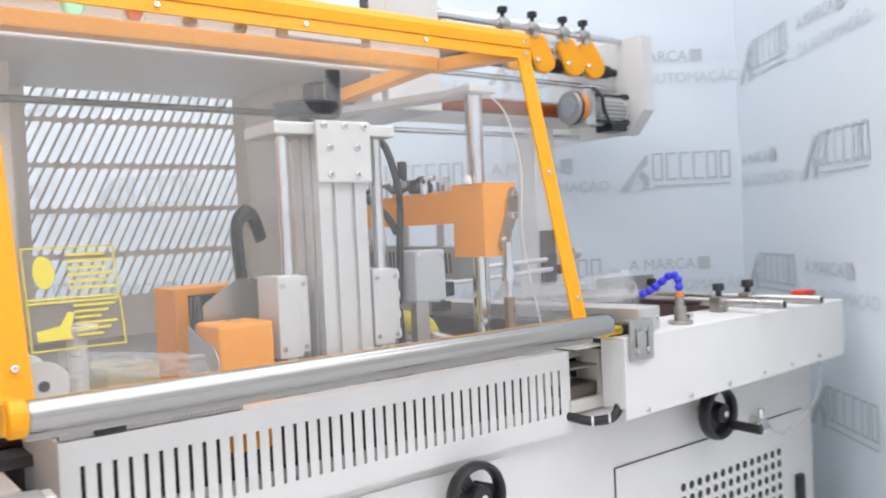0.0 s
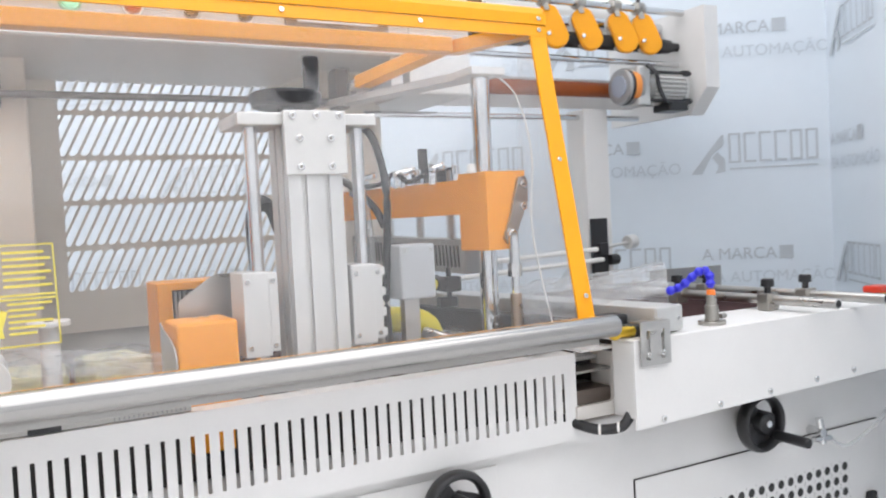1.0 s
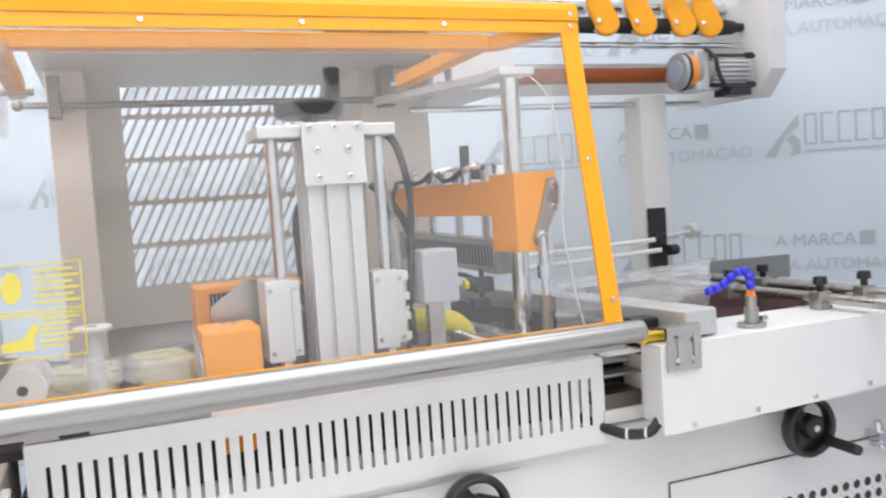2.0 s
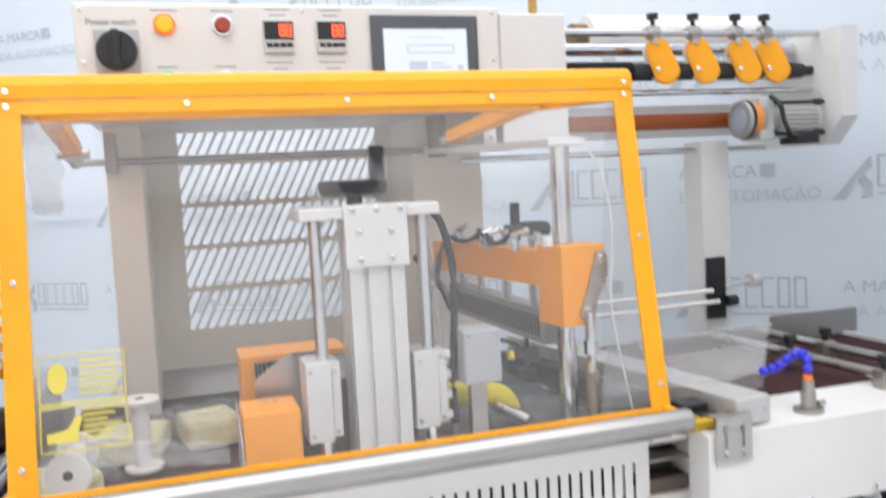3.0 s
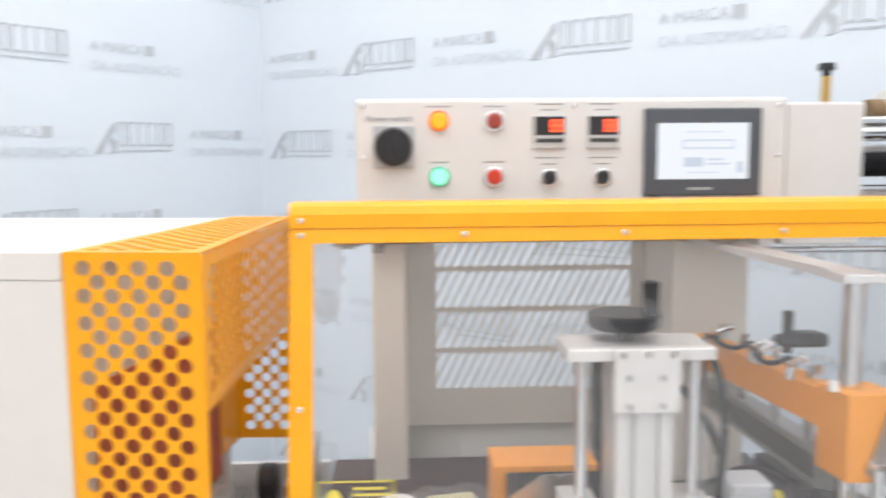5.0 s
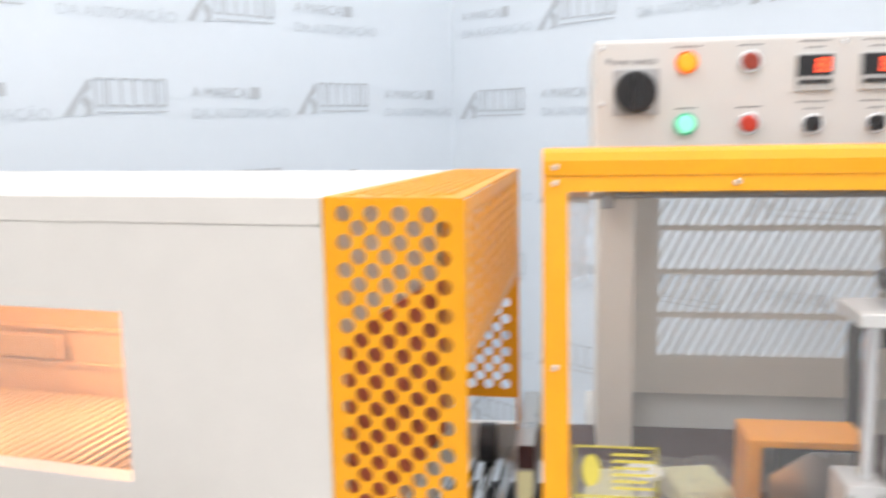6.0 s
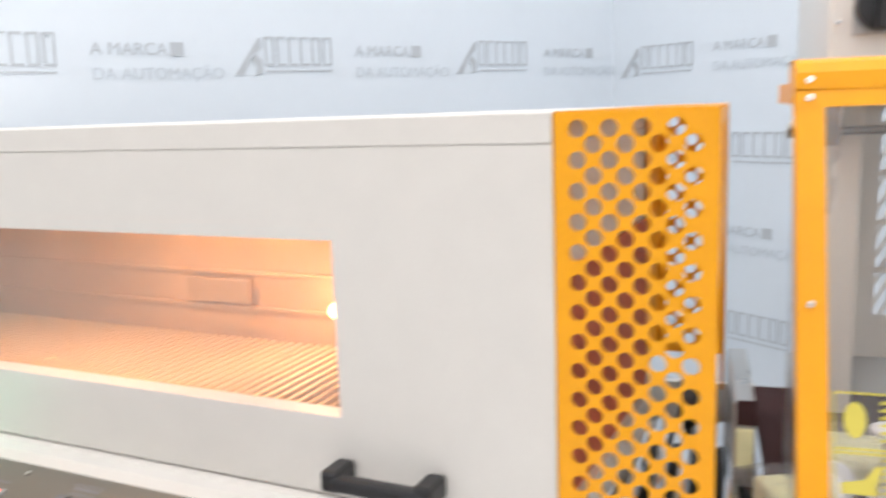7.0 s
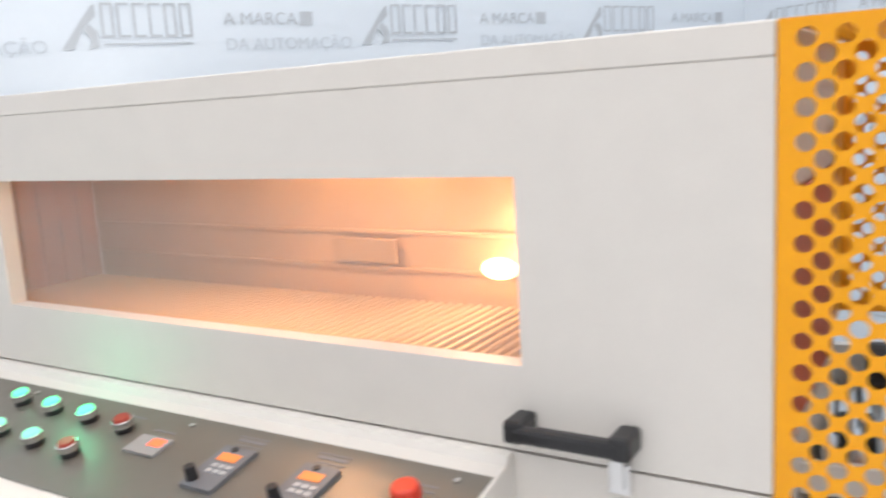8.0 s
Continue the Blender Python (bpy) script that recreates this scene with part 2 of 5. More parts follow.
def wheel(parent, c, axis, r, rim=0.009, grip=True):
    """A black spoked handwheel with a turning grip, as parts of parent."""
    q = Vector(axis).to_track_quat("Z", "Y").to_matrix().to_4x4()
    m = Matrix.Translation(c) @ q
    bm = BM()
    N, K = 40, 10
    rings = []
    for i in range(N):
        a = 2 * math.pi * i / N
        rings.append([bm.verts.new(m @ Vector(((r - rim + rim * math.cos(b)) * math.cos(a), (r - rim + rim * math.cos(b)) * math.sin(a), 2.0 * rim * math.sin(b)))) for b in (2 * math.pi * k / K for k in range(K))])
    for i in range(N):
        for k in range(K):
            bm.faces.new((rings[i][k], rings[(i + 1) % N][k], rings[(i + 1) % N][(k + 1) % K], rings[i][(k + 1) % K]))
    for a, hw in ((0.6, 0.010), (0.6 + math.pi * 0.8, 0.02), (0.6 + math.pi * 1.2, 0.02)):
        box(bm, (-hw, 0, -0.006), (hw, r - rim, 0.006), 0.002, m @ pose(0, 0, -0.008, 0, 0, math.degrees(a)))
    part("rim", bm, BLACK, parent, smooth=True)
    hub = BM()
    cyl(hub, m @ Vector((0, 0, -0.02)), m @ Vector((0, 0, 0.014)), 0.017, 20, bevel=0.003)
    part("hub", hub, BLACK, parent)
    screw(parent, m @ Vector((0, 0, 0.014)), axis, 0.006, "hub_bolt")
    return m


def star_knob(parent, c, up=(0, 0, 1), r=0.011, h=0.02):
    bm = BM()
    a, u = Vector(c), Vector(up).normalized()
    cyl(bm, a, a + u * h * 0.5, r * 0.5, 12)
    cyl(bm, a + u * h * 0.45, a + u * h, r, 14, r * 0.92, bevel=0.0015)
    return part("knob", bm, BLACK, parent)


def perforated(bm, origin, ux, uz, w, h, px, pz, r, margin, skip=None, square=False, mz=None):
    """A sheet with staggered round holes: diamond cells, each with a ring of faces round its hole."""
    O, ux, uz = Vector(origin), Vector(ux), Vector(uz)
    nx, nz = int((w - 2 * margin) / px), int((h - 2 * (margin if mz is None else mz)) / pz)
    x0, z0 = (w - nx * px) / 2, (h - nz * pz) / 2
    P = lambda x, z: bm.verts.new(O + ux * x + uz * z)
    face = lambda pts: bm.faces.new([P(*p) for p in pts])
    x1, z1 = x0 + nx * px, z0 + nz * pz
    face([(0, 0), (w, 0), (x1, z0), (x0, z0)])
    face([(w, 0), (w, h), (x1, z1), (x1, z0)])
    face([(w, h), (0, h), (x0, z1), (x1, z1)])
    face([(0, h), (0, 0), (x0, z0), (x0, z1)])
    for i in range(nx + 1):
        for j in range(nz + 1):
            if square and (i == nx or j == nz):
                continue
            if (i + j) % 2 and not square:
                continue
            cx, cz = x0 + (i + 0.5 * square) * px, z0 + (j + 0.5 * square) * pz
            if not square and (i in (0, nx) or j in (0, nz)) or (skip and skip(cx, cz)):
                d = [(max(x0, min(x1, cx + a * px)), max(z0, min(z1, cz + b * pz))) for a, b in ((1, 0), (0, 1), (-1, 0), (0, -1))]
                d = [p for k, p in enumerate(d) if p != d[k - 1]]
                if len(d) > 2:
                    face(d)
                continue
            n = 16
            outer, inner = [], []
            for k in range(n):
                a = 2 * math.pi * k / n
                c, s = math.cos(a), math.sin(a)
                q = min(px / 2 / max(abs(c), 1e-6), pz / 2 / max(abs(s), 1e-6)) if square else 1 / (abs(c) / px + abs(s) / pz)
                outer.append(P(cx + c * q, cz + s * q))
                inner.append(P(cx + c * r, cz + s * r))
            for k in range(n):
                bm.faces.new((outer[k], outer[(k + 1) % n], inner[(k + 1) % n], inner[k]))
    bmesh.ops.remove_doubles(bm, verts=bm.verts, dist=1e-5)
    return bm


def thicken(ob, t, offset=0.0):
    md = ob.modifiers.new("thickness", "SOLIDIFY")
    md.thickness, md.offset = t, offset
    return ob


def slotted(bm, x0, x1, z0, z1, y, sx0, pitch, n, w, s0, s1):
    """A sheet in the plane y with n upright slots."""
    def q(a, b, c, d):
        bm.faces.new([bm.verts.new((a, y, c)), bm.verts.new((b, y, c)), bm.verts.new((b, y, d)), bm.verts.new((a, y, d))])
    edges = [x0] + [v for i in range(n) for v in (sx0 + i * pitch - w / 2, sx0 + i * pitch + w / 2)] + [x1]
    for a, b in zip(edges[::2], edges[1::2]):
        q(a, b, s0, s1)
    for a, b in zip(edges, edges[1:]):
        q(a, b, z0, s0)
        q(a, b, s1, z1)
    bmesh.ops.remove_doubles(bm, verts=bm.verts, dist=1e-6)
    return bm


def text_mesh(body, size):
    cu = bpy.data.curves.new("text", "FONT")
    cu.body, cu.size, cu.extrude = body, size, 0.0
    ob = bpy.data.objects.new("text", cu)
    scene.collection.objects.link(ob)
    me = bpy.data.meshes.new_from_object(ob.evaluated_get(bpy.context.evaluated_depsgraph_get()))
    bpy.data.objects.remove(ob)
    return me


def label_text(parent, body, size, m, material, name="lettering"):
    me = text_mesh(body, size)
    me.materials.clear()
    me.materials.append(material)
    ob = new(name, me)
    ob.parent = parent
    ob.matrix_local = m
    return ob


# ---- room and printed backdrop ----
def shell():
    # the floor is out of view; its colour is raised to bounce light
    solid("floor", box(BM(), (-4.2, -4.2, -0.1), (3.6, 3.6, 0)), FLOORM, "light grey floor out of view, made pale to bounce light", "floor", "structure")
    solid("ceiling", box(BM(), (-4.2, -4.2, 3.9), (3.6, 3.6, 4.0)), ROOM, "white ceiling out of view, with added lit panels", "ceiling", "structure")
    for n, lo, hi in (("wall_south", (-4.2, -4.3, 0), (3.6, -4.2, 3.9)), ("wall_outer_north", (-4.2, 3.6, 0), (3.6, 3.7, 3.9)),
                      ("wall_outer_west", (-4.3, -4.2, 0), (-4.2, 3.6, 3.9)), ("wall_outer_east", (3.6, -4.2, 0), (3.7, 3.6, 3.9))):
        solid(n, box(BM(), lo, hi), ROOM, "plain white painted showroom wall", "wall", "structure")
    # lit panels added out of view to go with the broad lamp
    for lx, ly, hw, hd in LAMPS:
        e = thing("unseen_ceiling_light", "broad white lit ceiling panel in a thin frame, added out of view", "ceiling light", (lx, ly, 3.87), group="ceiling lights")
        part("diffuser", box(BM(), (-hw, -hd, 0.008), (hw, hd, 0.02)), LIGHTP, e)
        for lo, hi in (((-hw - 0.04, -hd - 0.04, 0), (hw + 0.04, -hd - 0.003, 0.03)), ((-hw - 0.04, hd + 0.003, 0), (hw + 0.04, hd + 0.04, 0.03)),
                       ((-hw - 0.04, -hd - 0.003, 0), (-hw - 0.003, hd + 0.003, 0.03)), ((hw + 0.003, -hd - 0.003, 0), (hw + 0.04, hd + 0.003, 0.03))):
            part("frame_strip", box(BM(), lo, hi), WHITE, e)


def mark_mesh():
    """The grey company mark: a slanted foot, six plain boxes and an underline."""
    bm = BM()
    def poly(pts):
        f = bm.faces.new([bm.verts.new((x, 0, z)) for x, z in pts])
        if f.normal.y > 0:
            f.normal_flip()
    poly([(0.0, 0.0), (0.027, 0.0), (0.0515, 0.046), (0.06, 0.054), (0.0835, 0.074), (0.0835, 0.1), (0.077, 0.098), (0.046, 0.06)])
    poly([(0.053, 0.042), (0.066, 0.056), (0.085, 0.038), (0.085, 0.004), (0.060, 0.0), (0.067, 0.012), (0.068, 0.022)])
    for i in range(6):
        x, w, t, z0, z1 = 0.095 + i * 0.0382, 0.030, 0.0055, 0.025, 0.103
        poly([(x, z0), (x + t, z0), (x + t, z1), (x, z1)])
        poly([(x + t, z1 - t), (x + w, z1 - t), (x + w, z1), (x + t, z1)])
        poly([(x + t, z0), (x + w, z0), (x + w, z0 + t), (x + t, z0 + t)])
        if i in (0, 4, 5):
            poly([(x + w - t, z0 + t), (x + w, z0 + t), (x + w, z1 - t), (x + w - t, z1 - t)])
    poly([(0.097, 0.008), (0.314, 0.008), (0.314, 0.0125), (0.097, 0.0125)])
    me = bpy.data.meshes.new("company_mark")
    bm.to_mesh(me)
    bm.free()
    me.materials.append(PRINT)
    return me


def backdrops():
    mark = mark_mesh()
    l1, l2 = text_mesh("A MARCA", 0.043), text_mesh("DA AUTOMAÇÃO", 0.041)
    for me, m in ((l1, PRINT), (l2, PRINTL)):
        me.materials.clear()
        me.materials.append(m)
    sq = bpy.data.meshes.new("square")
    b = BM()
    bmesh.ops.create_grid(b, x_segments=1, y_segments=1, size=0.017)
    b.to_mesh(sq)
    b.free()
    sq.materials.append(PRINT)

    def put(name, me, wall, m):
        o = new(name, me)
        o.parent = wall
        o.matrix_local = m

    def wall(name, at, rz, length, rows, du, dv, dz, size=1.0):
        w = solid(name, box(BM(), (0, 0, 0), (length, 0.03, 2.75)), BACKDROP, "pale blue white backdrop wall printed with grey company marks and slogans", "wall", "structure")
        w.matrix_world = pose(*at, 0, 0, 0, rz)
        for z, start, pitch in rows:
            k = -3
            while start + k * pitch < length + 0.5:
                u = start + k * pitch
                if -0.05 < u and u + 0.35 < length:
                    put("company_mark", mark, w, pose(u + du, -0.003, z + dz) @ Matrix.Diagonal((size, 1, 1, 1)))
                v = u + pitch / 2 + dv
                if 0 < v and v + 0.3 < length:
                    put("slogan", l1, w, pose(v, -0.003, z + 0.052, 90))
                    put("slogan_square", sq, w, pose(v + 0.212, -0.003, z + 0.067, 90))
                    put("slogan", l2, w, pose(v, -0.003, z - 0.008, 90))
                k += 1
        return w

    pa, pb = 0.755, 0.73
    wall("wall_north", (-0.831, 2.182), -38.1, 3.057, [(z, 1.16 + (0 if i % 2 == 0 else pa / 2), pa) for i, z in enumerate((2.36, 2.07, 1.785, 1.495, 1.2, 0.91, 0.62, 0.33))], 0.012, 0.03, -0.012)
    wall("wall_west", (-0.831 - 3.2 * 0.617, 2.182 - 3.2 * 0.787), 51.9, 3.2, [(z, (2.12 if i % 2 == 0 else 1.752), pb) for i, z in enumerate((2.33, 2.05, 1.775, 1.505, 1.235, 0.965))], 0.014, 0.016, 0.0, 0.92)
    wall("wall_east", (1.551, 0.315), -128.1, 1.12, [(z, (0.40 if i % 2 == 0 else 0.03), 0.75) for i, z in enumerate((2.36, 2.07, 1.785, 1.475, 1.19, 0.91, 0.62, 0.33))], 0.0, 0.0, -0.01)


# ---- sealing machine ----
def sealer():
    s = thing("sealing_machine", "off-white L-bar film sealing machine on a cabinet base", "packaging machine")
    b = BM()
    box(b, (-0.40, -0.095, 0.05), (1.132, 0.59, 0.795), 0.004)
    part("base_cabinet", b, WHITE, s)
    for x in (-0.3, 1.0):
        for y in (0.02, 0.5):
            part("foot", cyl(BM(), (x, y, 0), (x, y, 0.05), 0.03, 16), RUBBER, s)
    # front cover with upright slots
    b = slotted(BM(), -0.371, 0.370, 0.782, 0.904, -0.115, -0.350, 0.01623, 44, 0.0048, 0.808, 0.877)
    cover = thicken(part("slotted_cover", b, WHITE, s, "white sheet cover with a row of narrow slots"), 0.0015)
    b = BM()
    box(b, (-0.371, -0.114, 0.9025), (0.370, -0.085, 0.904))
    box(b, (-0.3725, -0.1155, 0.782), (-0.371, 0.05, 0.904))
    box(b, (0.370, -0.1155, 0.782), (0.3715, -0.02, 0.904))
    box(b, (-0.371, -0.1155, 0.779), (0.370, -0.09, 0.782))
    part("cover_flange", b, WHITE, s)
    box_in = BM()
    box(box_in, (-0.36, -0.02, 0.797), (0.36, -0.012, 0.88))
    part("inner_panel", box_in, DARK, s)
    b = BM()
    box(b, (-0.156, -0.05, 0.838), (-0.106, -0.03, 0.878))
    part("inner_bracket", b, ORANGE, s)
    # lower doors
    b = BM()
    box(b, (0.49, -0.099, 0.12), (1.087, -0.0955, 0.690), 0.001)
    part("service_door", b, WHITE, s)
    b = BM()
    box(b, (-0.36, -0.099, 0.12), (0.24, -0.0955, 0.762), 0.001)
    part("service_door", b, WHITE, s)
    # vent with a square grid of round holes; dark sheet behind is painted shade
    b = perforated(BM(), (0.6505, -0.0998, 0.284), (1, 0, 0), (0, 0, 1), 0.3575, 0.362, 0.0246, 0.0236, 0.0078, 0.006, square=True)
    part("vent_plate", b, WHITE, s, "white vent plate with round holes")
    part("vent_shade_sheet", box(BM(), (0.656, -0.0995, 0.29), (1.002, -0.0991, 0.64)), DARK, s)
    # dark strips painted in for the shadow gap round the door
    b = BM()
    box(b, (0.4885, -0.0978, 0.6903), (1.088, -0.0955, 0.6915))
    box(b, (0.4885, -0.0978, 0.12), (0.4897, -0.0955, 0.6901))
    part("door_seam_shade", b, DARK, s)
    b = BM()
    box(b, (1.045, -0.112, 0.49), (1.068, -0.0995, 0.56), 0.004)
    part("door_latch", b, BLACK, s)
    # handwheels on the front
    for x, z in ((0.152, 0.733), (0.725, 0.75)):
        w = part("handwheel", cyl(BM(), (x, -0.1, z), (x, -0.125, z), 0.009, 16), STEEL, s, "black spoked handwheel with a grip")
        wheel(w, (x, -0.14, z), (0, -1, 0), 0.049, 0.0062)
        g = BM()
        cyl(g, (x + 0.03, -0.142, z - 0.025), (x + 0.034, -0.205, z - 0.028), 0.0085, 16, bevel=0.003)
        part("grip", g, BLACK, w, smooth=False)
    # work table
    b = BM()
    box(b, (-0.42, 0.0, 0.86), (0.42, 0.60, 0.872))
    part("work_table", b, mat("dark_table", (0.07, 0.07, 0.075), 0.7, vary=0.15, spec=0.2), s)
    b = BM()
    box(b, (-0.43, 0.05, 0.874), (0.20, 0.573, 0.886), 0.003)
    part("conveyor_belt", b, BELT, s, "dark brown conveyor belt")
    b = BM()
    prism(b, [(-0.362, 0.575, 0.884), (-0.362, 0.654, 0.925), (-0.362, 0.658, 0.925), (-0.362, 0.658, 0.86), (-0.362, 0.575, 0.86)], (0.61, 0, 0))
    part("back_strip", b, GUARDM, s, "brushed steel strip behind the belt")
    # uprights, slat panel and control box
    for x0, x1 in ((-0.346, -0.284), (0.212, 0.355)):
        b = BM()
        box(b, (x0, 0.46, 0.795), (x1, 0.655, 1.415), 0.003)
        part("upright", b, CREAM, s)
    slat_panel(s)
    b = BM()
    box(b, (-0.36, 0.292, 1.405), (0.34, 0.68, 1.583), 0.004)
    cb = part("control_box", b, PANELM, s, "off-white sheet metal control box")
    control_panel(cb)
    b = BM()
    box(b, (0.343, 0.30, 1.34), (0.475, 0.62, 1.575), 0.004)
    part("side_box", b, PANELM, s)
    b = BM()
    for i in range(9):
        z = 1.583 + i * 0.0045
        cyl(b, (0.437, 0.36, z), (0.437, 0.36, z + 0.003), 0.0085, 14)
    cyl(b, (0.437, 0.36, 1.575), (0.437, 0.36, 1.625), 0.006, 12)
    part("spring", b, BRASS, s)
    star_knob(s, (0.437, 0.36, 1.622), r=0.015, h=0.022)
    # front-left cabinet corner
    b = BM()
    box(b, (-0.47, -0.09, 0.05), (-0.402, 0.10, 0.86), 0.003)
    part("corner_cabinet", b, BEIGE, s)
    # scale ruler and rail seen in the gap
    b = BM()
    box(b, (-0.37, -0.112, 0.9055), (-0.17, -0.102, 0.9145))
    rl = part("ruler", b, GUARDM, s, "pale metal ruler with fine ticks")
    for i in range(16):
        part("tick", box(BM(), (-0.252 + i * 0.005, -0.1126, 0.907), (-0.251 + i * 0.005, -0.112, 0.9105 + 0.002 * (i % 5 == 0))), INKM, rl)
    b = BM()
    box(b, (-0.336, -0.1165, 0.9055), (-0.304, -0.1125, 0.9155), 0.001)
    part("rubber_stop", b, BLACK, s)
    b = BM()
    box(b, (0.30, -0.10, 0.915), (0.34, -0.09, 0.93))
    part("rubber_stop", b, BLACK, s)


def slat_panel(s):
    """The rear sheet with five rows of slanted slots."""
    y = 0.66
    bm = BM()
    def q(pts):
        bm.faces.new([bm.verts.new((x, y, z)) for x, z in pts])
    X0, X1, xl, xr = -0.295, 0.215, -0.222, 0.186
    zs = [(1.003, 1.080), (1.090, 1.167), (1.176, 1.253), (1.262, 1.339), (1.348, 1.41)]
    z = 0.90
    for a, b in zs:
        q([(X0, z), (X1, z), (X1, a), (X0, a)])
        q([(X0, a), (xl, a), (xl, b), (X0, b)])
        q([(xr, a), (X1, a), (X1, b), (xr, b)])
        lean, pitch, w = (b - a) * 0.5, 0.0200, 0.0142
        n = 24
        for i in range(-3, n):
            x = xl + i * pitch + w / 2
            bar = [(x, a), (x + pitch - w, a), (x + pitch - w + lean, b), (x + lean, b)]
            if bar[0][0] < xl or bar[2][0] > xr:
                # bars that meet the side margins are cut off there
                def clip(pts, xc, keep):
                    out = []
                    for k in range(len(pts)):
                        p, r = pts[k], pts[(k + 1) % len(pts)]
                        ip, ir = keep(p[0]), keep(r[0])
                        if ip:
                            out.append(p)
                        if ip != ir:
                            t = (xc - p[0]) / (r[0] - p[0])
                            out.append((xc, p[1] + t * (r[1] - p[1])))
                    return out
                bar = clip(bar, xl, lambda v: v >= xl)
                bar = clip(bar, xr, lambda v: v <= xr) if len(bar) > 2 else bar
                if len(bar) < 3:
                    continue
            q(bar)
            # rounded slot ends
            c, L = 0.0046, math.hypot(lean, b - a)
            dx, dz = lean / L * c, (b - a) / L * c
            p0, p1 = x + pitch - w, x + pitch
            if p0 > xl and p1 + lean < xr:
                q([(p0, a), (p0 + c, a), (p0 + dx, a + dz)])
                q([(p1, a), (p1 + dx, a + dz), (p1 - c, a)])
                q([(p0 + lean, b), (p0 + lean - dx, b - dz), (p0 + lean + c, b)])
                q([(p1 + lean, b), (p1 + lean - c, b), (p1 + lean - dx, b - dz)])
        z = b
    q([(X0, z), (X1, z), (X1, 1.44), (X0, 1.44)])
    ob = part("slat_panel", bm, CREAM, s, "beige sheet with rows of slanted slots")
    thicken(ob, 0.002)


def control_panel(cb):
    y = 0.2915
    b = BM()
    box(b, (-0.356, y - 0.002, 1.408), (0.333, y, 1.578), 0.0008)
    face = part("panel_face", b, PANELM, cb)
    yf = y - 0.002
    for x in (-0.349, -0.01, 0.326):
        for z in ((1.571, 1.49) if abs(x) > 0.1 else (1.571,)):
            screw(face, (x, yf, z), r=0.0035)
    # rotary switch
    b = BM()
    box(b, (-0.332, yf - 0.004, 1.473), (-0.266, yf, 1.54), 0.001)
    sw = part("switch_plate", b, GREY, cb)
    b = BM()
    cyl(b, (-0.30, yf - 0.004, 1.507), (-0.30, yf - 0.022, 1.507), 0.0315, 28, 0.029, bevel=0.002)
    box(b, (-0.3065, yf - 0.036, 1.478), (-0.2935, yf - 0.02, 1.536), 0.003)
    part("switch_knob", b, BLACK, sw)
    for x, z, m, n in ((-0.227, 1.548, AMBER, "indicator_lamp"), (-0.138, 1.547, DULLRED, "indicator_lamp"), (-0.227, 1.459, GREENL, "indicator_lamp"), (-0.138, 1.458, REDP, "push_button")):
        b = BM()
        cyl(b, (x, yf, z), (x, yf - 0.006, z), 0.0165, 24, bevel=0.001)
        bez = part("bezel", b, {AMBER: AMBERR, GREENL: GREENR}.get(m, CHROME), cb)
        b = BM()
        cyl(b, (x, yf - 0.006, z), (x, yf - 0.014, z), 0.0135, 24, 0.011, bevel=0.002)
        part("lens", b, m, bez)
    for x in (-0.0495, 0.0375):
        b = BM()
        box(b, (x - 0.0255, yf - 0.006, 1.503), (x + 0.0255, yf, 1.556), 0.0015)
        t = part("temperature_controller", b, mat("pale_bezel", (0.55, 0.55, 0.54), 0.45, vary=0), cb, "small pale framed temperature controller with red digits")
        b = BM()
        box(b, (x - 0.0235, yf - 0.0068, 1.524), (x + 0.0235, yf - 0.006, 1.5535), 0.0003)
        part("display_window", b, BLACK, t)
        for dx in (0.001, 0.0115):
            b = BM()
            u, w, h, z0 = 0.0021, 0.0088, 0.019, 1.5295
            for (a0, c0, a1, c1) in ((0, 0, w, u), (0, h / 2 - u / 2, w, h / 2 + u / 2), (0, h - u, w, h), (0, 0, u, h), (w - u, 0, w, h)):
                box(b, (x + dx + a0, yf - 0.0072, z0 + c0), (x + dx + a1, yf - 0.0061, z0 + c1))
            part("digit", b, DIGIT, t)
        for k in range(4):
            part("key", box(BM(), (x - 0.021 + k * 0.011, yf - 0.0078, 1.5125), (x - 0.0115 + k * 0.011, yf - 0.006, 1.519), 0.0005), BLACK, t)
        b = BM()
        cyl(b, (x, yf, 1.456), (x, yf - 0.005, 1.456), 0.0145, 22, bevel=0.001)
        tg = part("toggle_bezel", b, CHROME, cb)
        b = BM()
        cyl(b, (x, yf - 0.005, 1.456), (x, yf - 0.009, 1.456), 0.011, 18)
        box(b, (-0.0035, -0.006, -0.012), (0.0035, 0.006, 0.012), 0.002, pose(x, yf - 0.011, 1.456, 0, 35, 0))
        part("toggle", b, BLACK, tg)
    # touch screen
    b = BM()
    box(b, (0.104, yf - 0.008, 1.425), (0.296, yf, 1.566), 0.003)
    h = part("touch_screen", b, DGREY, cb, "slate grey framed touch screen, lit")
    b = BM()
    box(b, (0.125, yf - 0.0095, 1.452), (0.274, yf - 0.008, 1.542))
    d = part("display", b, SCREEN, h)
    b = BM()
    for x0, z0, x1, z1 in ((0.165, 1.513, 0.25, 1.5155), (0.165, 1.5005, 0.25, 1.503), (0.165, 1.503, 0.1675, 1.513), (0.2475, 1.503, 0.25, 1.513), (0.168, 1.472, 0.20, 1.487), (0.206, 1.475, 0.244, 1.478), (0.206, 1.482, 0.232, 1.485), (0.175, 1.462, 0.225, 1.4635), (0.17, 1.527, 0.23, 1.5285), (0.255, 1.462, 0.265, 1.48)):
        box(b, (x0, yf - 0.0102, z0), (x1, yf - 0.0095, z1))
    part("screen_graphic", b, SCREENG, h)
    b = BM()
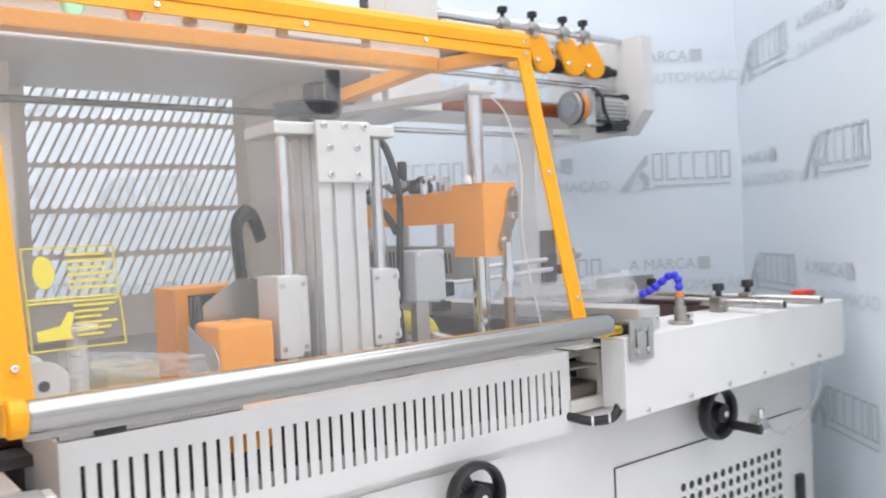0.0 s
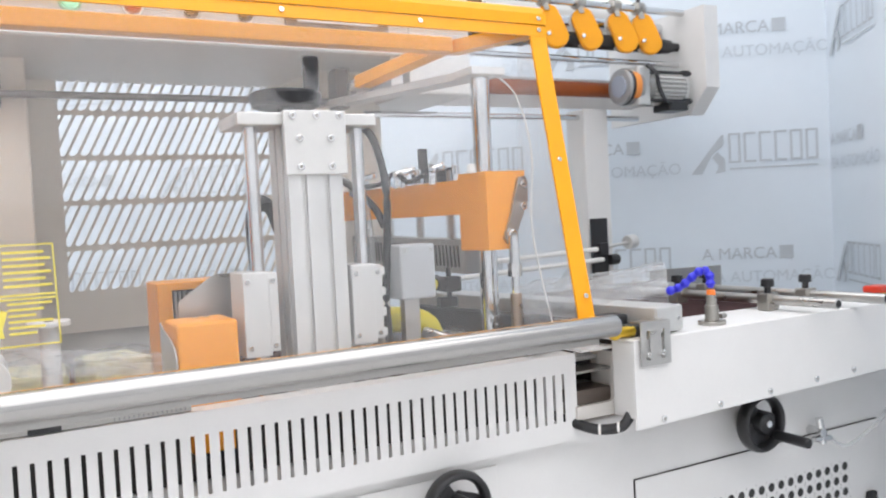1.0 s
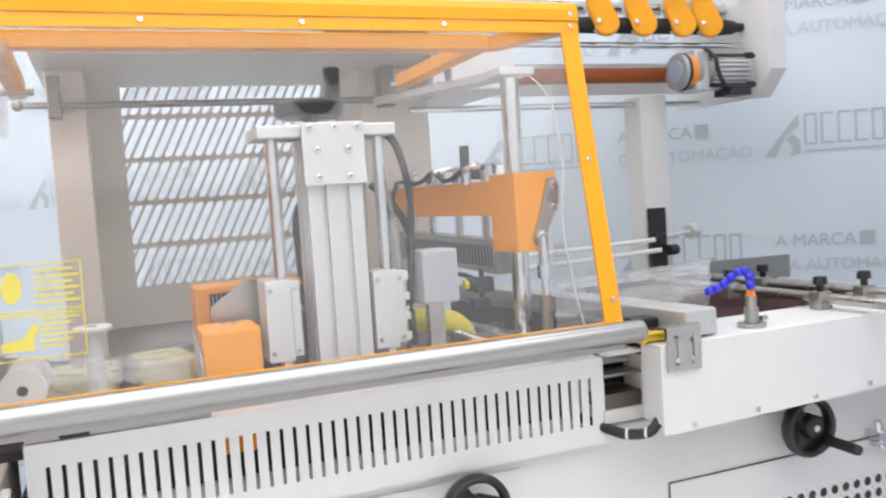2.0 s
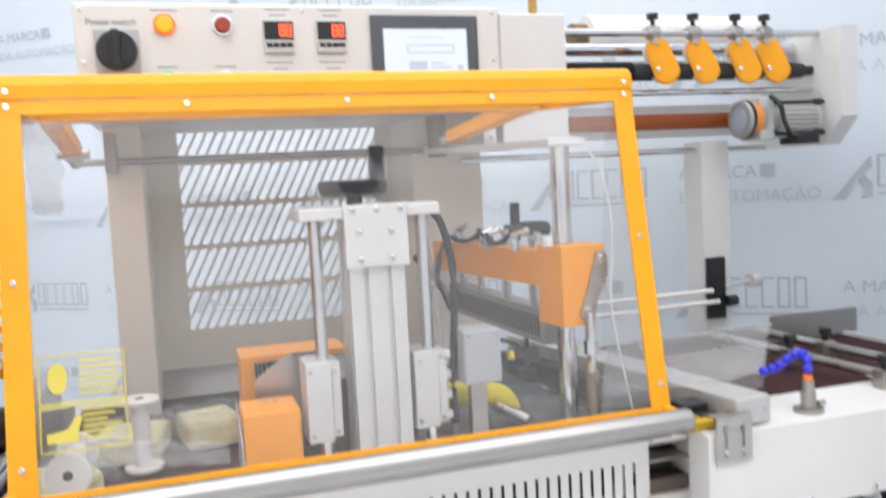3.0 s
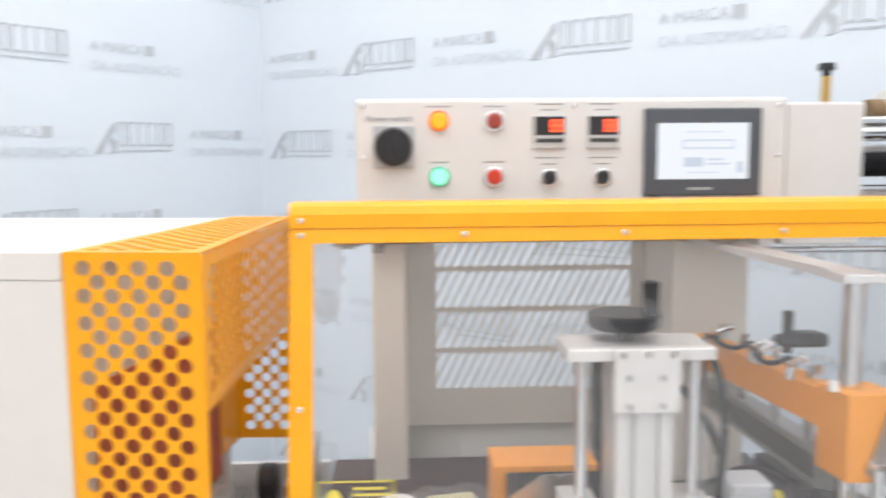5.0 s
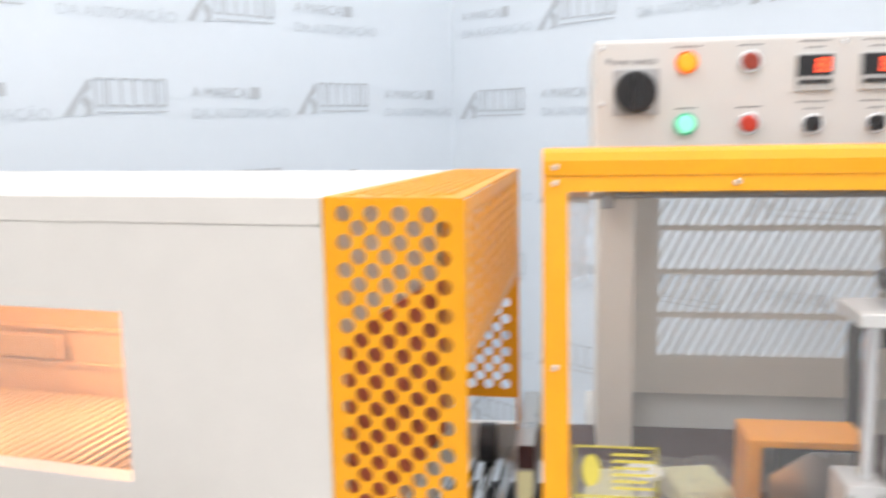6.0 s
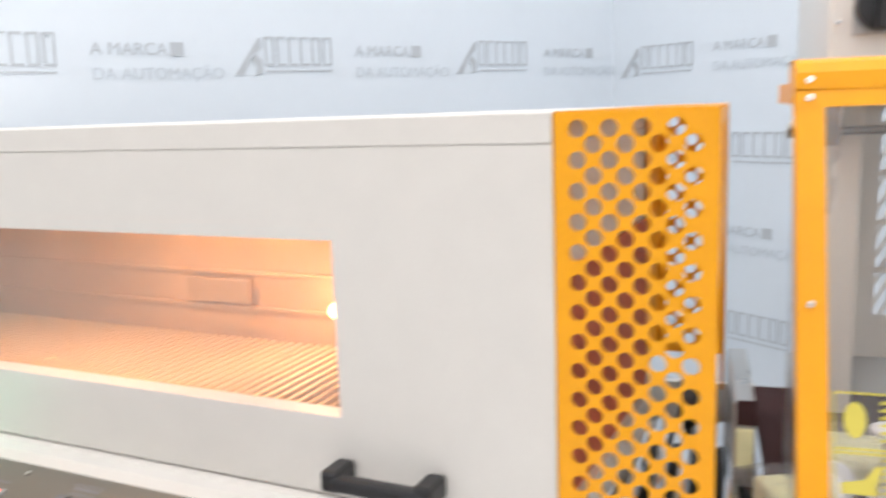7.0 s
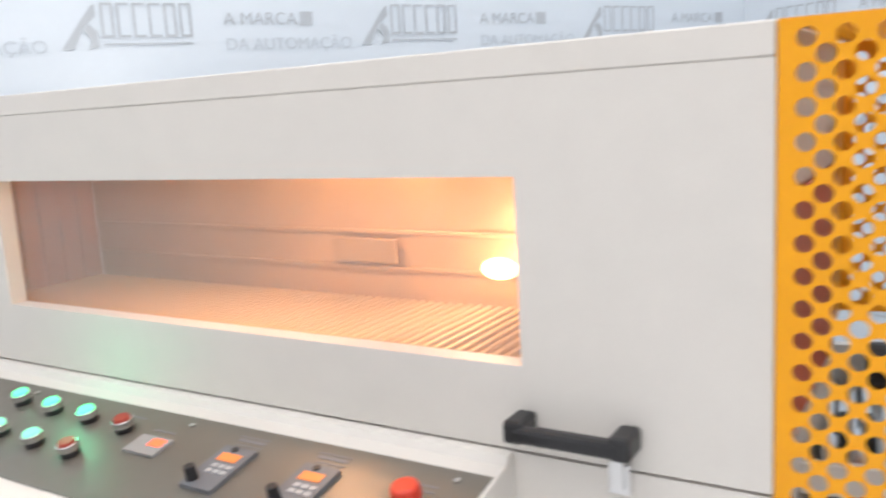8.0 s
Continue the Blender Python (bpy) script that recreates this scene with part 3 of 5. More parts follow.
    box(b, (0.175, yf - 0.0088, 1.4345), (0.215, yf - 0.008, 1.4385))
    part("maker_bar", b, GREY, h)
    label_text(face, "Power switch", 0.0135, pose(-0.343, yf - 0.0012, 1.5475, 90), INKM)
    for x, z, w in ((-0.227, 1.5705, 0.04), (-0.138, 1.5705, 0.034), (-0.227, 1.482, 0.03), (-0.138, 1.482, 0.034), (-0.0495, 1.5735, 0.042), (-0.0495, 1.5645, 0.026), (0.0375, 1.5735, 0.042), (0.0375, 1.5645, 0.026), (-0.0495, 1.488, 0.044), (-0.0495, 1.478, 0.024), (0.0375, 1.488, 0.044), (0.0375, 1.478, 0.024)):
        part("caption_bar", box(BM(), (x - w / 2, yf - 0.0006, z - 0.0008), (x + w / 2, yf, z + 0.0008)), INKM, face)


# ---- hinged safety hood ----
HT, HB = (0.0, 1.395), (-0.131, 0.958)


def hood_y(z):
    return HT[0] + (z - HT[1]) * (HT[0] - HB[0]) / (HT[1] - HB[1])


def hood():
    h = thing("safety_hood", "yellow framed clear safety hood with a tubular lift bar", "safety hood", (0, 0, 0.95))
    e = Matrix.Translation((0, 0, -0.95))

    def add(name, bm, m, label="", par=None, smooth=False):
        bmesh.ops.transform(bm, matrix=e, verts=bm.verts)
        return part(name, bm, m, par or h, label, smooth)

    def post(x0t, x1t, x0b, x1b, zt, zb, ft, fb):
        b = BM()
        prism(b, [(x0t, hood_y(zt), zt), (x1t, hood_y(zt), zt), (x1b, hood_y(zb), zb), (x0b, hood_y(zb), zb)], (0, 0.004, 0.0))
        prism(b, [(ft, hood_y(zt) + 0.004, zt), (ft + 0.003, hood_y(zt) + 0.004, zt), (fb + 0.003, hood_y(zb) + 0.004, zb), (fb, hood_y(zb) + 0.004, zb)], (0, 0.02, 0))
        return b
    add("post", post(-0.427, -0.398, -0.424, -0.394, 1.385, 0.955, -0.427, -0.424), YELLOW)
    add("post", post(0.4, 0.4295, 0.370, 0.398, 1.385, 0.955, 0.4265, 0.395), YELLOW)
    # top: a rounded cap over a flat front rail
    pr = [(-0.001, 1.403), (0.001, 1.420), (0.007, 1.430), (0.016, 1.434), (0.06, 1.434), (0.06, 1.430), (0.018, 1.430), (0.006, 1.418), (0.004, 1.403)]
    b = BM()
    prism(b, [(-0.428, y, z) for y, z in pr], (0.861, 0, 0))
    add("top_cap", b, YELLOW)
    b = BM()
    prism(b, [(-0.427, -0.004, 1.384), (-0.427, 0.001, 1.402), (-0.427, 0.006, 1.402), (-0.427, 0.001, 1.384)], (0.857, 0, 0))
    add("front_rail", b, YELLOW)
    for x0, x1 in ((-0.428, -0.4255), (0.4305, 0.433)):
        b = BM()
        prism(b, [(x0, 0.0, 1.376), (x0, 0.002, 1.425), (x0, 0.016, 1.433), (x0, 0.06, 1.433), (x0, 0.06, 1.39), (x0, 0.02, 1.39)], (x1 - x0, 0, 0))
        add("end_cap", b, YELLOW)
    for xf0, xf1, xr0, xr1 in ((0.402, 0.43, 0.352, 0.38), (-0.427, -0.40, -0.428, -0.402)):
        b = BM()
        prism(b, [(xf0, 0.006, 1.386), (xf1, 0.006, 1.386), (xr1, 0.187, 1.389), (xr0, 0.187, 1.389)], (0, 0, 0.022))
        add("side_rail", b, YELLOW)
    b = BM()
    box(b, (-0.4015, 0.155, 1.388), (0.353, 0.187, 1.413), 0.002)
    add("rear_rail", b, YELLOW)
    for x0, x1, e0, e1 in ((0.325, 0.357, 0.238, 0.268), (-0.405, -0.375, -0.392, -0.366)):
        b = BM()
        prism(b, [(x0, 0.1875, 1.388), (x1, 0.1875, 1.388), (e1, 0.315, 1.349), (e0, 0.315, 1.349)], (0, 0, 0.021))
        arm = add("hinge_arm", b, YELLOW)
        b = BM()
        xm = (e0 + e1) / 2
        cyl(b, (xm - 0.024, 0.322, 1.352), (xm + 0.024, 0.322, 1.352), 0.008, 14, bevel=0.001)
        box(b, (xm - 0.012, 0.316, 1.34), (xm + 0.012, 0.345, 1.366), 0.002)
        add("knuckle", b, NICKEL, "dull steel hinge knuckle", par=arm)
    b = BM()
    prism(b, [(-0.42, hood_y(0.9555), 0.9555), (0.40, hood_y(0.9555), 0.9555), (0.40, hood_y(0.946), 0.946), (-0.42, hood_y(0.946), 0.946)], (0, 0.005, 0))
    add("bottom_rail", b, YELLOW)
    # panes
    b = BM()
    prism(b, [(-0.41, hood_y(1.385) + 0.006, 1.385), (0.412, hood_y(1.385) + 0.006, 1.385), (0.387, hood_y(0.955) + 0.006, 0.955), (-0.41, hood_y(0.955) + 0.006, 0.955)], (0, 0.003, 0))
    add("front_pane", b, PANE, "clear polycarbonate pane")
    for x in (-0.422, 0.419):
        b = BM()
        xb = x if x < 0 else 0.392
        prism(b, [(x, hood_y(1.385) + 0.012, 1.385), (x, 0.06, 1.385), (xb, 0.06, 0.955), (xb, hood_y(0.955) + 0.012, 0.955)], (0.003, 0, 0))
        add("side_pane", b, PANE)
    b = BM()
    box(b, (-0.414, 0.0615, 1.4175), (0.38, 0.187, 1.4205))
    add("top_pane", b, PANE)
    # screws
    for x, z in [(-0.413, 1.412), (0.419, 1.412)] + [(x, 1.3935) for x in (-0.413, -0.206, 0.0, 0.207, 0.416)] + [(-0.412, 1.187), (0.398, 1.187), (-0.409, 0.986), (0.388, 0.986)]:
        d = Vector((0, -1, 0.3))
        screw(h, (x, hood_y(z) - (0.002 if z < 1.4 else 0.004), z - 0.95), d, 0.0038)
    # lift bar
    b = BM()
    cyl(b, (-0.412, -0.172, 0.9465), (0.402, -0.172, 0.9465), 0.0155, 36, bevel=0.004)
    add("lift_bar", b, BAR, "polished steel tube", smooth=False)
    b = BM()
    cyl(b, (-0.428, -0.172, 0.9465), (-0.411, -0.172, 0.9465), 0.0185, 28, bevel=0.002)
    box(b, (-0.430, -0.172, 0.93), (-0.414, -0.125, 0.962), 0.002)
    add("bar_end", b, YELLOW)
    b = BM()
    box(b, (0.385, -0.165, 0.943), (0.397, -0.12, 0.957), 0.002)
    add("bar_end", b, YELLOW)
    # the bar's shade is put into the flange by a darker metal
    b = BM()
    box(b, (-0.41, -0.156, 0.9195), (0.385, -0.141, 0.9285), 0.002)
    add("bar_flange", b, GUARDM, "metal flange under the lift bar, darkened for the bar's shade")
    # yellow warning label printed on the pane
    b = BM()
    def lab(x0, z0, x1, z1):
        prism(b, [(x0, hood_y(z0) + 0.0045, z0), (x1, hood_y(z0) + 0.0045, z0), (x1, hood_y(z1) + 0.0045, z1), (x0, hood_y(z1) + 0.0045, z1)], (0, 0.0006, 0))
    A0, A1, B0, B1, t = -0.391, -0.298, 0.998, 1.103, 0.0016
    for q in ((A0, B0, A1, B0 + t), (A0, B1 - t, A1, B1), (A0, B0, A0 + t, B1), (A1 - t, B0, A1, B1), (A0, 1.049, A1, 1.051), (A0, 1.045, A1, 1.047)):
        lab(*q)
    for i in range(6):
        lab(-0.348, 1.093 - i * 0.007, -0.308 + 0.006 * (i % 2), 1.0958 - i * 0.007)
        lab(-0.346, 1.040 - i * 0.006, -0.304 - 0.008 * (i % 3), 1.0425 - i * 0.006)
    n = 18
    prism(b, [(-0.371 + 0.0105 * math.cos(2 * math.pi * k / n), hood_y(1.077) + 0.0045 + 0.017 * 0.3 * math.sin(2 * math.pi * k / n), 1.077 + 0.017 * math.sin(2 * math.pi * k / n)) for k in range(n)], (0, 0.0006, 0))
    prism(b, [(x, hood_y(z) + 0.0045, z) for x, z in ((-0.384, 1.018), (-0.362, 1.022), (-0.352, 1.036), (-0.346, 1.034), (-0.352, 1.016), (-0.350, 1.008), (-0.384, 1.008))], (0, 0.0006, 0))
    add("warning_print", b, STICK, "yellow printed warning label")


# ---- sealing mechanism under the hood ----
def column():
    c = thing("guide_column", "aluminium guide column with two rods and a black handwheel", "machine column", (0.012, -0.02, 0.872))
    o = Matrix.Translation((-0.012, 0.02, -0.872))

    def add(name, bm, m, label="", par=None, smooth=False):
        bmesh.ops.transform(bm, matrix=o, verts=bm.verts)
        return part(name, bm, m, par or c, label, smooth)
    # extruded profile with two grooves
    x0, x1, y0, y1 = -0.02, 0.054, -0.05, 0.02
    out = [(x0, y1), (x0, -0.002), (x0 + 0.006, -0.002), (x0 + 0.006, -0.009), (x0, -0.009), (x0, -0.028), (x0 + 0.006, -0.028), (x0 + 0.006, -0.035), (x0, -0.035), (x0, y0)]
    for gx in (x0 + 0.018, x1 - 0.025):
        out += [(gx, y0), (gx, y0 + 0.006), (gx + 0.007, y0 + 0.006), (gx + 0.007, y0)]
    out += [(x1, y0), (x1, y1)]
    b = BM()
    prism(b, [(x, y, 0.874) for x, y in out], (0, 0, 0.366))
    add("profile", b, ALU)
    b = BM()
    box(b, (-0.081, -0.05, 1.236), (0.107, 0.04, 1.252), 0.002)
    add("top_plate", b, ALU)
    b = BM()
    box(b, (-0.025, -0.06, 1.172), (0.059, -0.053, 1.254), 0.0015)
    add("front_plate", b, ALU)
    for x, z in ((-0.014, 1.247), (0.018, 1.247), (0.049, 1.247), (-0.006, 1.218), (0.036, 1.218), (-0.006, 1.182), (0.036, 1.182)):
        screw(c, (x - 0.012, -0.06 + 0.02, z - 0.872), r=0.0048)
    for x in (-0.059, 0.087):
        b = BM()
        cyl(b, (x, -0.026, 0.872), (x, -0.026, 1.238), 0.0085, 20)
        add("guide_rod", b, CHROME)
        b = BM()
        box(b, (x - 0.026, -0.046, 0.945), (x + 0.008, 0.014, 1.052), 0.002)
        box(b, (x + 0.0085, -0.042, 0.95), (x + 0.02, 0.009, 1.05), 0.001)
        sl = add("slider_block", b, ALU)
        for dx in (-0.02, 0.013):
            for z in (0.957, 1.04):
                screw(c, (x + dx - 0.012, (-0.046 if dx < 0 else -0.042) + 0.02, z - 0.872), r=0.0035)
    b = BM()
    box(b, (-0.09, -0.035, 0.872), (0.115, 0.03, 0.886))
    add("foot_plate", b, DGREY)
    # handwheel lying flat with an upright grip
    b = BM()
    cyl(b, (0.004, 0.012, 1.252), (0.004, 0.012, 1.266), 0.011, 18)
    hw = add("handwheel", b, BLACK, "black handwheel with an upright grip")
    b = BM()
    cyl(b, (0.004, 0.012, 1.266), (0.004, 0.012, 1.287), 0.046, 36, 0.049, bevel=0.005)
    add("rim", b, BLACK, par=hw)
    b = BM()
    cyl(b, (0.033, -0.01, 1.285), (0.033, -0.01, 1.332), 0.0105, 18, 0.0115, bevel=0.003)
    add("grip", b, BLACK, par=hw)
    # hose and clear tube
    b = BM()
    tube(b, [(0.10, 0.0, 1.243), (0.118, -0.01, 1.225), (0.13, -0.02, 1.16), (0.128, -0.02, 1.08), (0.122, -0.02, 1.0), (0.124, -0.02, 0.94)], 0.0054, 12)
    add("hose", b, RUBBER, smooth=True)
    b = BM()
    tube(b, [(0.10, 0.06, 1.17), (0.112, 0.03, 1.15), (0.122, 0.0, 1.125), (0.128, -0.014, 1.10)], 0.0054, 12)
    add("hose", b, RUBBER, smooth=True)
    b = BM()
    tube(b, [(0.095, 0.01, 1.24), (0.105, 0.02, 1.2), (0.112, 0.0, 1.1), (0.115, 0.0, 1.0)], 0.004, 10)
    add("clear_tube", b, TUBE, smooth=True)
    b = BM()
    for i in range(4):
        box(b, (0.105, -0.03, 0.95 + i * 0.028), (0.118, -0.018, 0.962 + i * 0.028), 0.002)
    add("tube_fitting", b, NYLON)


def orange_boxes():
    f = thing("front_guard_box", "small orange painted sheet metal guard box", "guard", (-0.131, -0.01, 0.872))
    o = Matrix.Translation((0.131, 0.01, -0.872))
    b = BM()
    box(b, (-0.168, -0.048, 0.872), (-0.094, 0.03, 0.997), 0.004)
    bmesh.ops.transform(b, matrix=o, verts=b.verts)
    part("guard_body", b, ORANGE, f)
    b = BM()
    prism(b, [(-0.1695, -0.05, 0.88), (-0.1695, 0.045, 0.88), (-0.1695, 0.045, 0.992), (-0.1695, 0.02, 0.984), (-0.1695, -0.02, 0.976), (-0.1695, -0.04, 0.968), (-0.1695, -0.05, 0.955)], (-0.0015, 0, 0))
    bmesh.ops.transform(b, matrix=o, verts=b.verts)
    part("side_plate", b, SATIN, f, "satin metal side plate")
    for x in (-0.135, -0.122):
        screw(f, (x + 0.131, 0.0 + 0.01, 0.125), (0, 0, 1), 0.004)
    g = thing("rear_guard_box", "orange sheet metal guard open to one side with a steel bracket", "guard", (-0.08, 0.15, 0.872))
    o = Matrix.Translation((0.08, -0.15, -0.872))
    def add(name, b, m, label=""):
        bmesh.ops.transform(b, matrix=o, verts=b.verts)
        return part(name, b, m, g, label)
    b = BM()
    box(b, (-0.157, 0.125, 0.874), (-0.137, 0.21, 1.03), 0.002)
    box(b, (-0.157, 0.125, 1.026), (0.0, 0.21, 1.037), 0.002)
    add("guard_body", b, ORANGE)
    b = BM()
    box(b, (-0.136, 0.14, 0.88), (-0.05, 0.2, 1.025))
    add("motor_block", b, DARK)
    b = BM()
    for i in range(4):
        box(b, (-0.139 + i * 0.006, 0.132, 0.96), (-0.136 + i * 0.006, 0.138, 1.024))
    add("spindle", b, STEEL)
    b = BM()
    prism(b, [(-0.143, 0.06, 0.95), (-0.143, 0.06, 1.014), (-0.139, 0.06, 1.018), (-0.098, 0.06, 1.045), (-0.09, 0.06, 1.048), (-0.045, 0.06, 1.048), (-0.045, 0.06, 0.95)], (0, 0.003, 0))
    add("bracket_plate", b, STEEL, "bent steel bracket plate")
    w = thing("cable_chain", "black plastic cable chain behind the column", "cable", (-0.075, 0.10, 0.9))
    b = BM()
    tube(b, [(-0.02, 0.3, 0.2), (-0.04, 0.3, 0.24), (-0.07, 0.29, 0.25), (-0.1, 0.28, 0.22), (-0.1, 0.27, 0.12), (-0.1, 0.27, -0.02)], 0.015, 8)
    for v in b.verts:
        v.co = Vector((v.co.x * 0.7 + 0.20, v.co.y + 0.0, v.co.z))
    part("chain", b, BLACK, w)
    e = thing("junction_box", "small grey plastic junction box on a post", "junction box", (0.157, -0.03, 0.872))
    b = BM()
    box(b, (-0.027, -0.024, 0.127), (0.027, 0.03, 0.202), 0.003)
    part("body", b, GREY, e)
    b = BM()
    box(b, (-0.012, 0.0, 0), (0.012, 0.015, 0.13), 0.001)
    part("stand", b, STEEL, e)
    for x in (-0.02, 0.02):
        screw(e, (x, -0.024, 0.195), r=0.003)
    y = thing("yellow_clamp", "bright yellow plastic clamp with a steel pin", "clamp", (0.176, 0.05, 0.894))
    b = BM()
    tube(b, [(-0.07, 0.02, 0.062), (-0.03, 0.0, 0.068), (0.015, -0.004, 0.064), (0.045, 0.004, 0.052), (0.06, 0.012, 0.03)], 0.019, 14)
    part("body", b, YBRIGHT, y, smooth=True)
    b = BM()
    cyl(b, (0.03, -0.015, 0.045), (0.065, -0.055, 0.03), 0.009, 14, bevel=0.002)
    cyl(b, (-0.03, 0, -0.02), (-0.03, 0, 0.05), 0.009, 14)
    part("pin", b, STEEL, y)


def sealing_arm():
    a = thing("seal_press", "orange painted sealing press on a vertical chrome rod", "seal press", (0.322, 0.028, 0.872))
    o = Matrix.Translation((-0.322, -0.028, -0.872))
    def add(name, b, m, label="", smooth=False, par=None):
        bmesh.ops.transform(b, matrix=o, verts=b.verts)
        return part(name, b, m, par or a, label, smooth)
    # end block, narrower at its foot, with the long beam behind it
    b = BM()
    prism(b, [(0.300, -0.012, 1.175), (0.371, -0.012, 1.175), (0.346, -0.012, 1.056), (0.300, -0.012, 1.056)], (-0.0085, 0.068, 0))
    prism(b, [(0.2925, 0.0555, 1.166), (0.332, 0.0555, 1.166), (0.332, 0.0555, 1.112), (0.2925, 0.0555, 1.112)], (-0.056, 0.37, 0.0))
    add("arm_body", b, ORANGE)
    b = BM()
    cyl(b, (0.322, 0.028, 0.875), (0.322, 0.028, 1.325), 0.0145, 28)
    add("rod", b, CHROME, "vertical chrome rod")
    b = BM()
    box(b, (0.292, 0.0, 1.322), (0.352, 0.056, 1.334), 0.002)
    prism(b, [(0.30, 0.05, 1.334), (0.345, 0.05, 1.334), (0.27, 0.46, 1.345), (0.225, 0.46, 1.345)], (0, 0, -0.012))
    add("top_bar", b, WHITE)
    b = BM()
    prism(b, [(0.354, -0.0135, 1.164), (0.366, -0.0135, 1.166), (0.371, -0.0135, 1.158), (0.370, -0.0135, 1.128), (0.350, -0.0135, 1.085), (0.345, -0.0135, 1.066), (0.331, -0.0135, 1.064), (0.325, -0.0135, 1.074), (0.340, -0.0135, 1.115)], (0, -0.005, 0))
    add("link_plate", b, STEEL, "bolted steel link plate")
    for x, z, rr in ((0.361, 1.154, 0.0062), (0.360, 1.12, 0.0062), (0.337, 1.077, 0.0095)):
        screw(a, (x - 0.322, -0.0187 - 0.028, z - 0.872), r=rr)
    b = BM()
    cyl(b, (0.3365, -0.024, 1.078), (0.3365, -0.024, 1.03), 0.008, 14)
    cyl(b, (0.3365, -0.024, 1.035), (0.3365, -0.024, 1.015), 0.011, 6)
    cyl(b, (0.3365, -0.024, 1.02), (0.3365, -0.024, 0.98), 0.006, 12)
    add("clevis", b, CHROME)
    b = BM()
    cyl(b, (0.3365, -0.024, 0.874), (0.3365, -0.024, 0.99), 0.0092, 18, bevel=0.002)
    add("piston", b, mat("worn_bronze", (0.40, 0.31, 0.235), 0.3, 0.9), "bronze coloured piston rod")
    # sealing head with slotted guard
    y0, y1 = 0.06, 0.42
    b = BM()
    pts = lambda y: (0.30 - (y - 0.05) * 0.1)
    prism(b, [(pts(y0), y0, 1.018), (pts(y1), y1, 1.03), (pts(y1), y1, 1.082), (pts(y0), y0, 1.072)], (0.035, 0, 0))
    add("sealing_head", b, GUARDM, "dull aluminium sealing head with slits")
    # slits are dark slivers laid on the face, shade without openings
    b = BM()
    n = 32
    for i in range(n):
        y = y0 + 0.012 + (y1 - y0 - 0.03) * i / n
        prism(b, [(pts(y) - 0.0012, y, 1.028 + (y - y0) * 0.03), (pts(y) - 0.0012, y + 0.005, 1.028 + (y - y0) * 0.03), (pts(y) - 0.0012, y + 0.008, 1.062 + (y - y0) * 0.03), (pts(y) - 0.0012, y + 0.003, 1.062 + (y - y0) * 0.03)], (0.001, 0, 0))
    add("slit_shade", b, DARK)
    b = BM()
    for y in (0.11, 0.2, 0.3, 0.38):
        x = pts(y) + 0.012
        for k in range(9):
            cyl(b, (x, y, 1.07 + k * 0.005), (x, y, 1.073 + k * 0.005), 0.0075, 12)
        cyl(b, (x, y, 1.07), (x, y, 1.185), 0.0045, 10)
    add("spring", b, STEEL)
    b = BM()
    for y in (0.09, 0.2, 0.3, 0.38):
        x = pts(y) + 0.012
        cyl(b, (x, y, 1.163), (x, y, 1.178), 0.009, 6)
        cyl(b, (x, y, 1.178), (x, y, 1.192), 0.006, 12)
    add("terminal", b, CHROME)
    b = BM()
    tube(b, [(0.285, 0.11, 1.185), (0.283, 0.13, 1.192), (0.277, 0.155, 1.178), (0.27, 0.185, 1.172), (0.262, 0.2, 1.182)], 0.0042, 8)
    tube(b, [(0.272, 0.215, 1.182), (0.27, 0.235, 1.19), (0.258, 0.27, 1.174), (0.25, 0.31, 1.172), (0.246, 0.34, 1.178)], 0.0042, 8)
    tube(b, [(0.245, 0.36, 1.176), (0.215, 0.30, 1.158), (0.18, 0.2, 1.155), (0.14, 0.1, 1.12)], 0.005, 8)
    add("cable", b, RUBBER, smooth=True)
    # small valve fittings on the beam
    for y in (0.115, 0.205, 0.225, 0.34):
        b = BM()
        x = 0.30 - (y - 0.05) * 0.1
        cyl(b, (x - 0.014, y, 1.163), (x - 0.014, y, 1.186), 0.0065, 6)
        cyl(b, (x - 0.02, y - 0.004, 1.186), (x + 0.004, y + 0.004, 1.192), 0.0055, 12, bevel=0.001)
        sphere(b, (x + 0.008, y + 0.005, 1.193), 0.0068, seg=12)
        add("valve_fitting", b, CHROME, "small chrome valve fitting")
    b = BM()
    cyl(b, (0.292, 0.015, 1.174), (0.292, 0.015, 1.188), 0.008, 16, 0.006, bevel=0.002)
    add("plug", b, NYLON)
    b = BM()
    box(b, (0.36, 0.255, 1.185), (0.40, 0.285, 1.20), 0.003)
    cyl(b, (0.345, 0.27, 1.165), (0.345, 0.27, 1.235), 0.009, 14, bevel=0.002)
    cyl(b, (0.325, 0.27, 1.185), (0.41, 0.27, 1.185), 0.012, 14, bevel=0.002)
    add("crank_handle", b, BLACK)
    b = BM()
    box(b, (0.262, 0.06, 0.992), (0.292, 0.085, 1.016), 0.003)
    cyl(b, (0.25, 0.07, 1.006), (0.27, 0.07, 1.006), 0.011, 14, bevel=0.002)
    box(b, (0.255, 0.062, 0.968), (0.285, 0.08, 0.984), 0.002)
    cyl(b, (0.275, 0.072, 0.98), (0.275, 0.072, 1.03), 0.004, 10)
    tube(b, [(0.288, 0.08, 1.0), (0.262, 0.12, 1.018), (0.225, 0.16, 1.012), (0.19, 0.2, 0.97), (0.16, 0.24, 0.92)], 0.004, 8)
    add("sensor_body", b, BLACK)
    b = BM()
    cyl(b, (0.243, 0.07, 1.006), (0.251, 0.07, 1.006), 0.0075, 14)
    add("sensor_lens", b, YBRIGHT)
    # white strand
    b = BM()
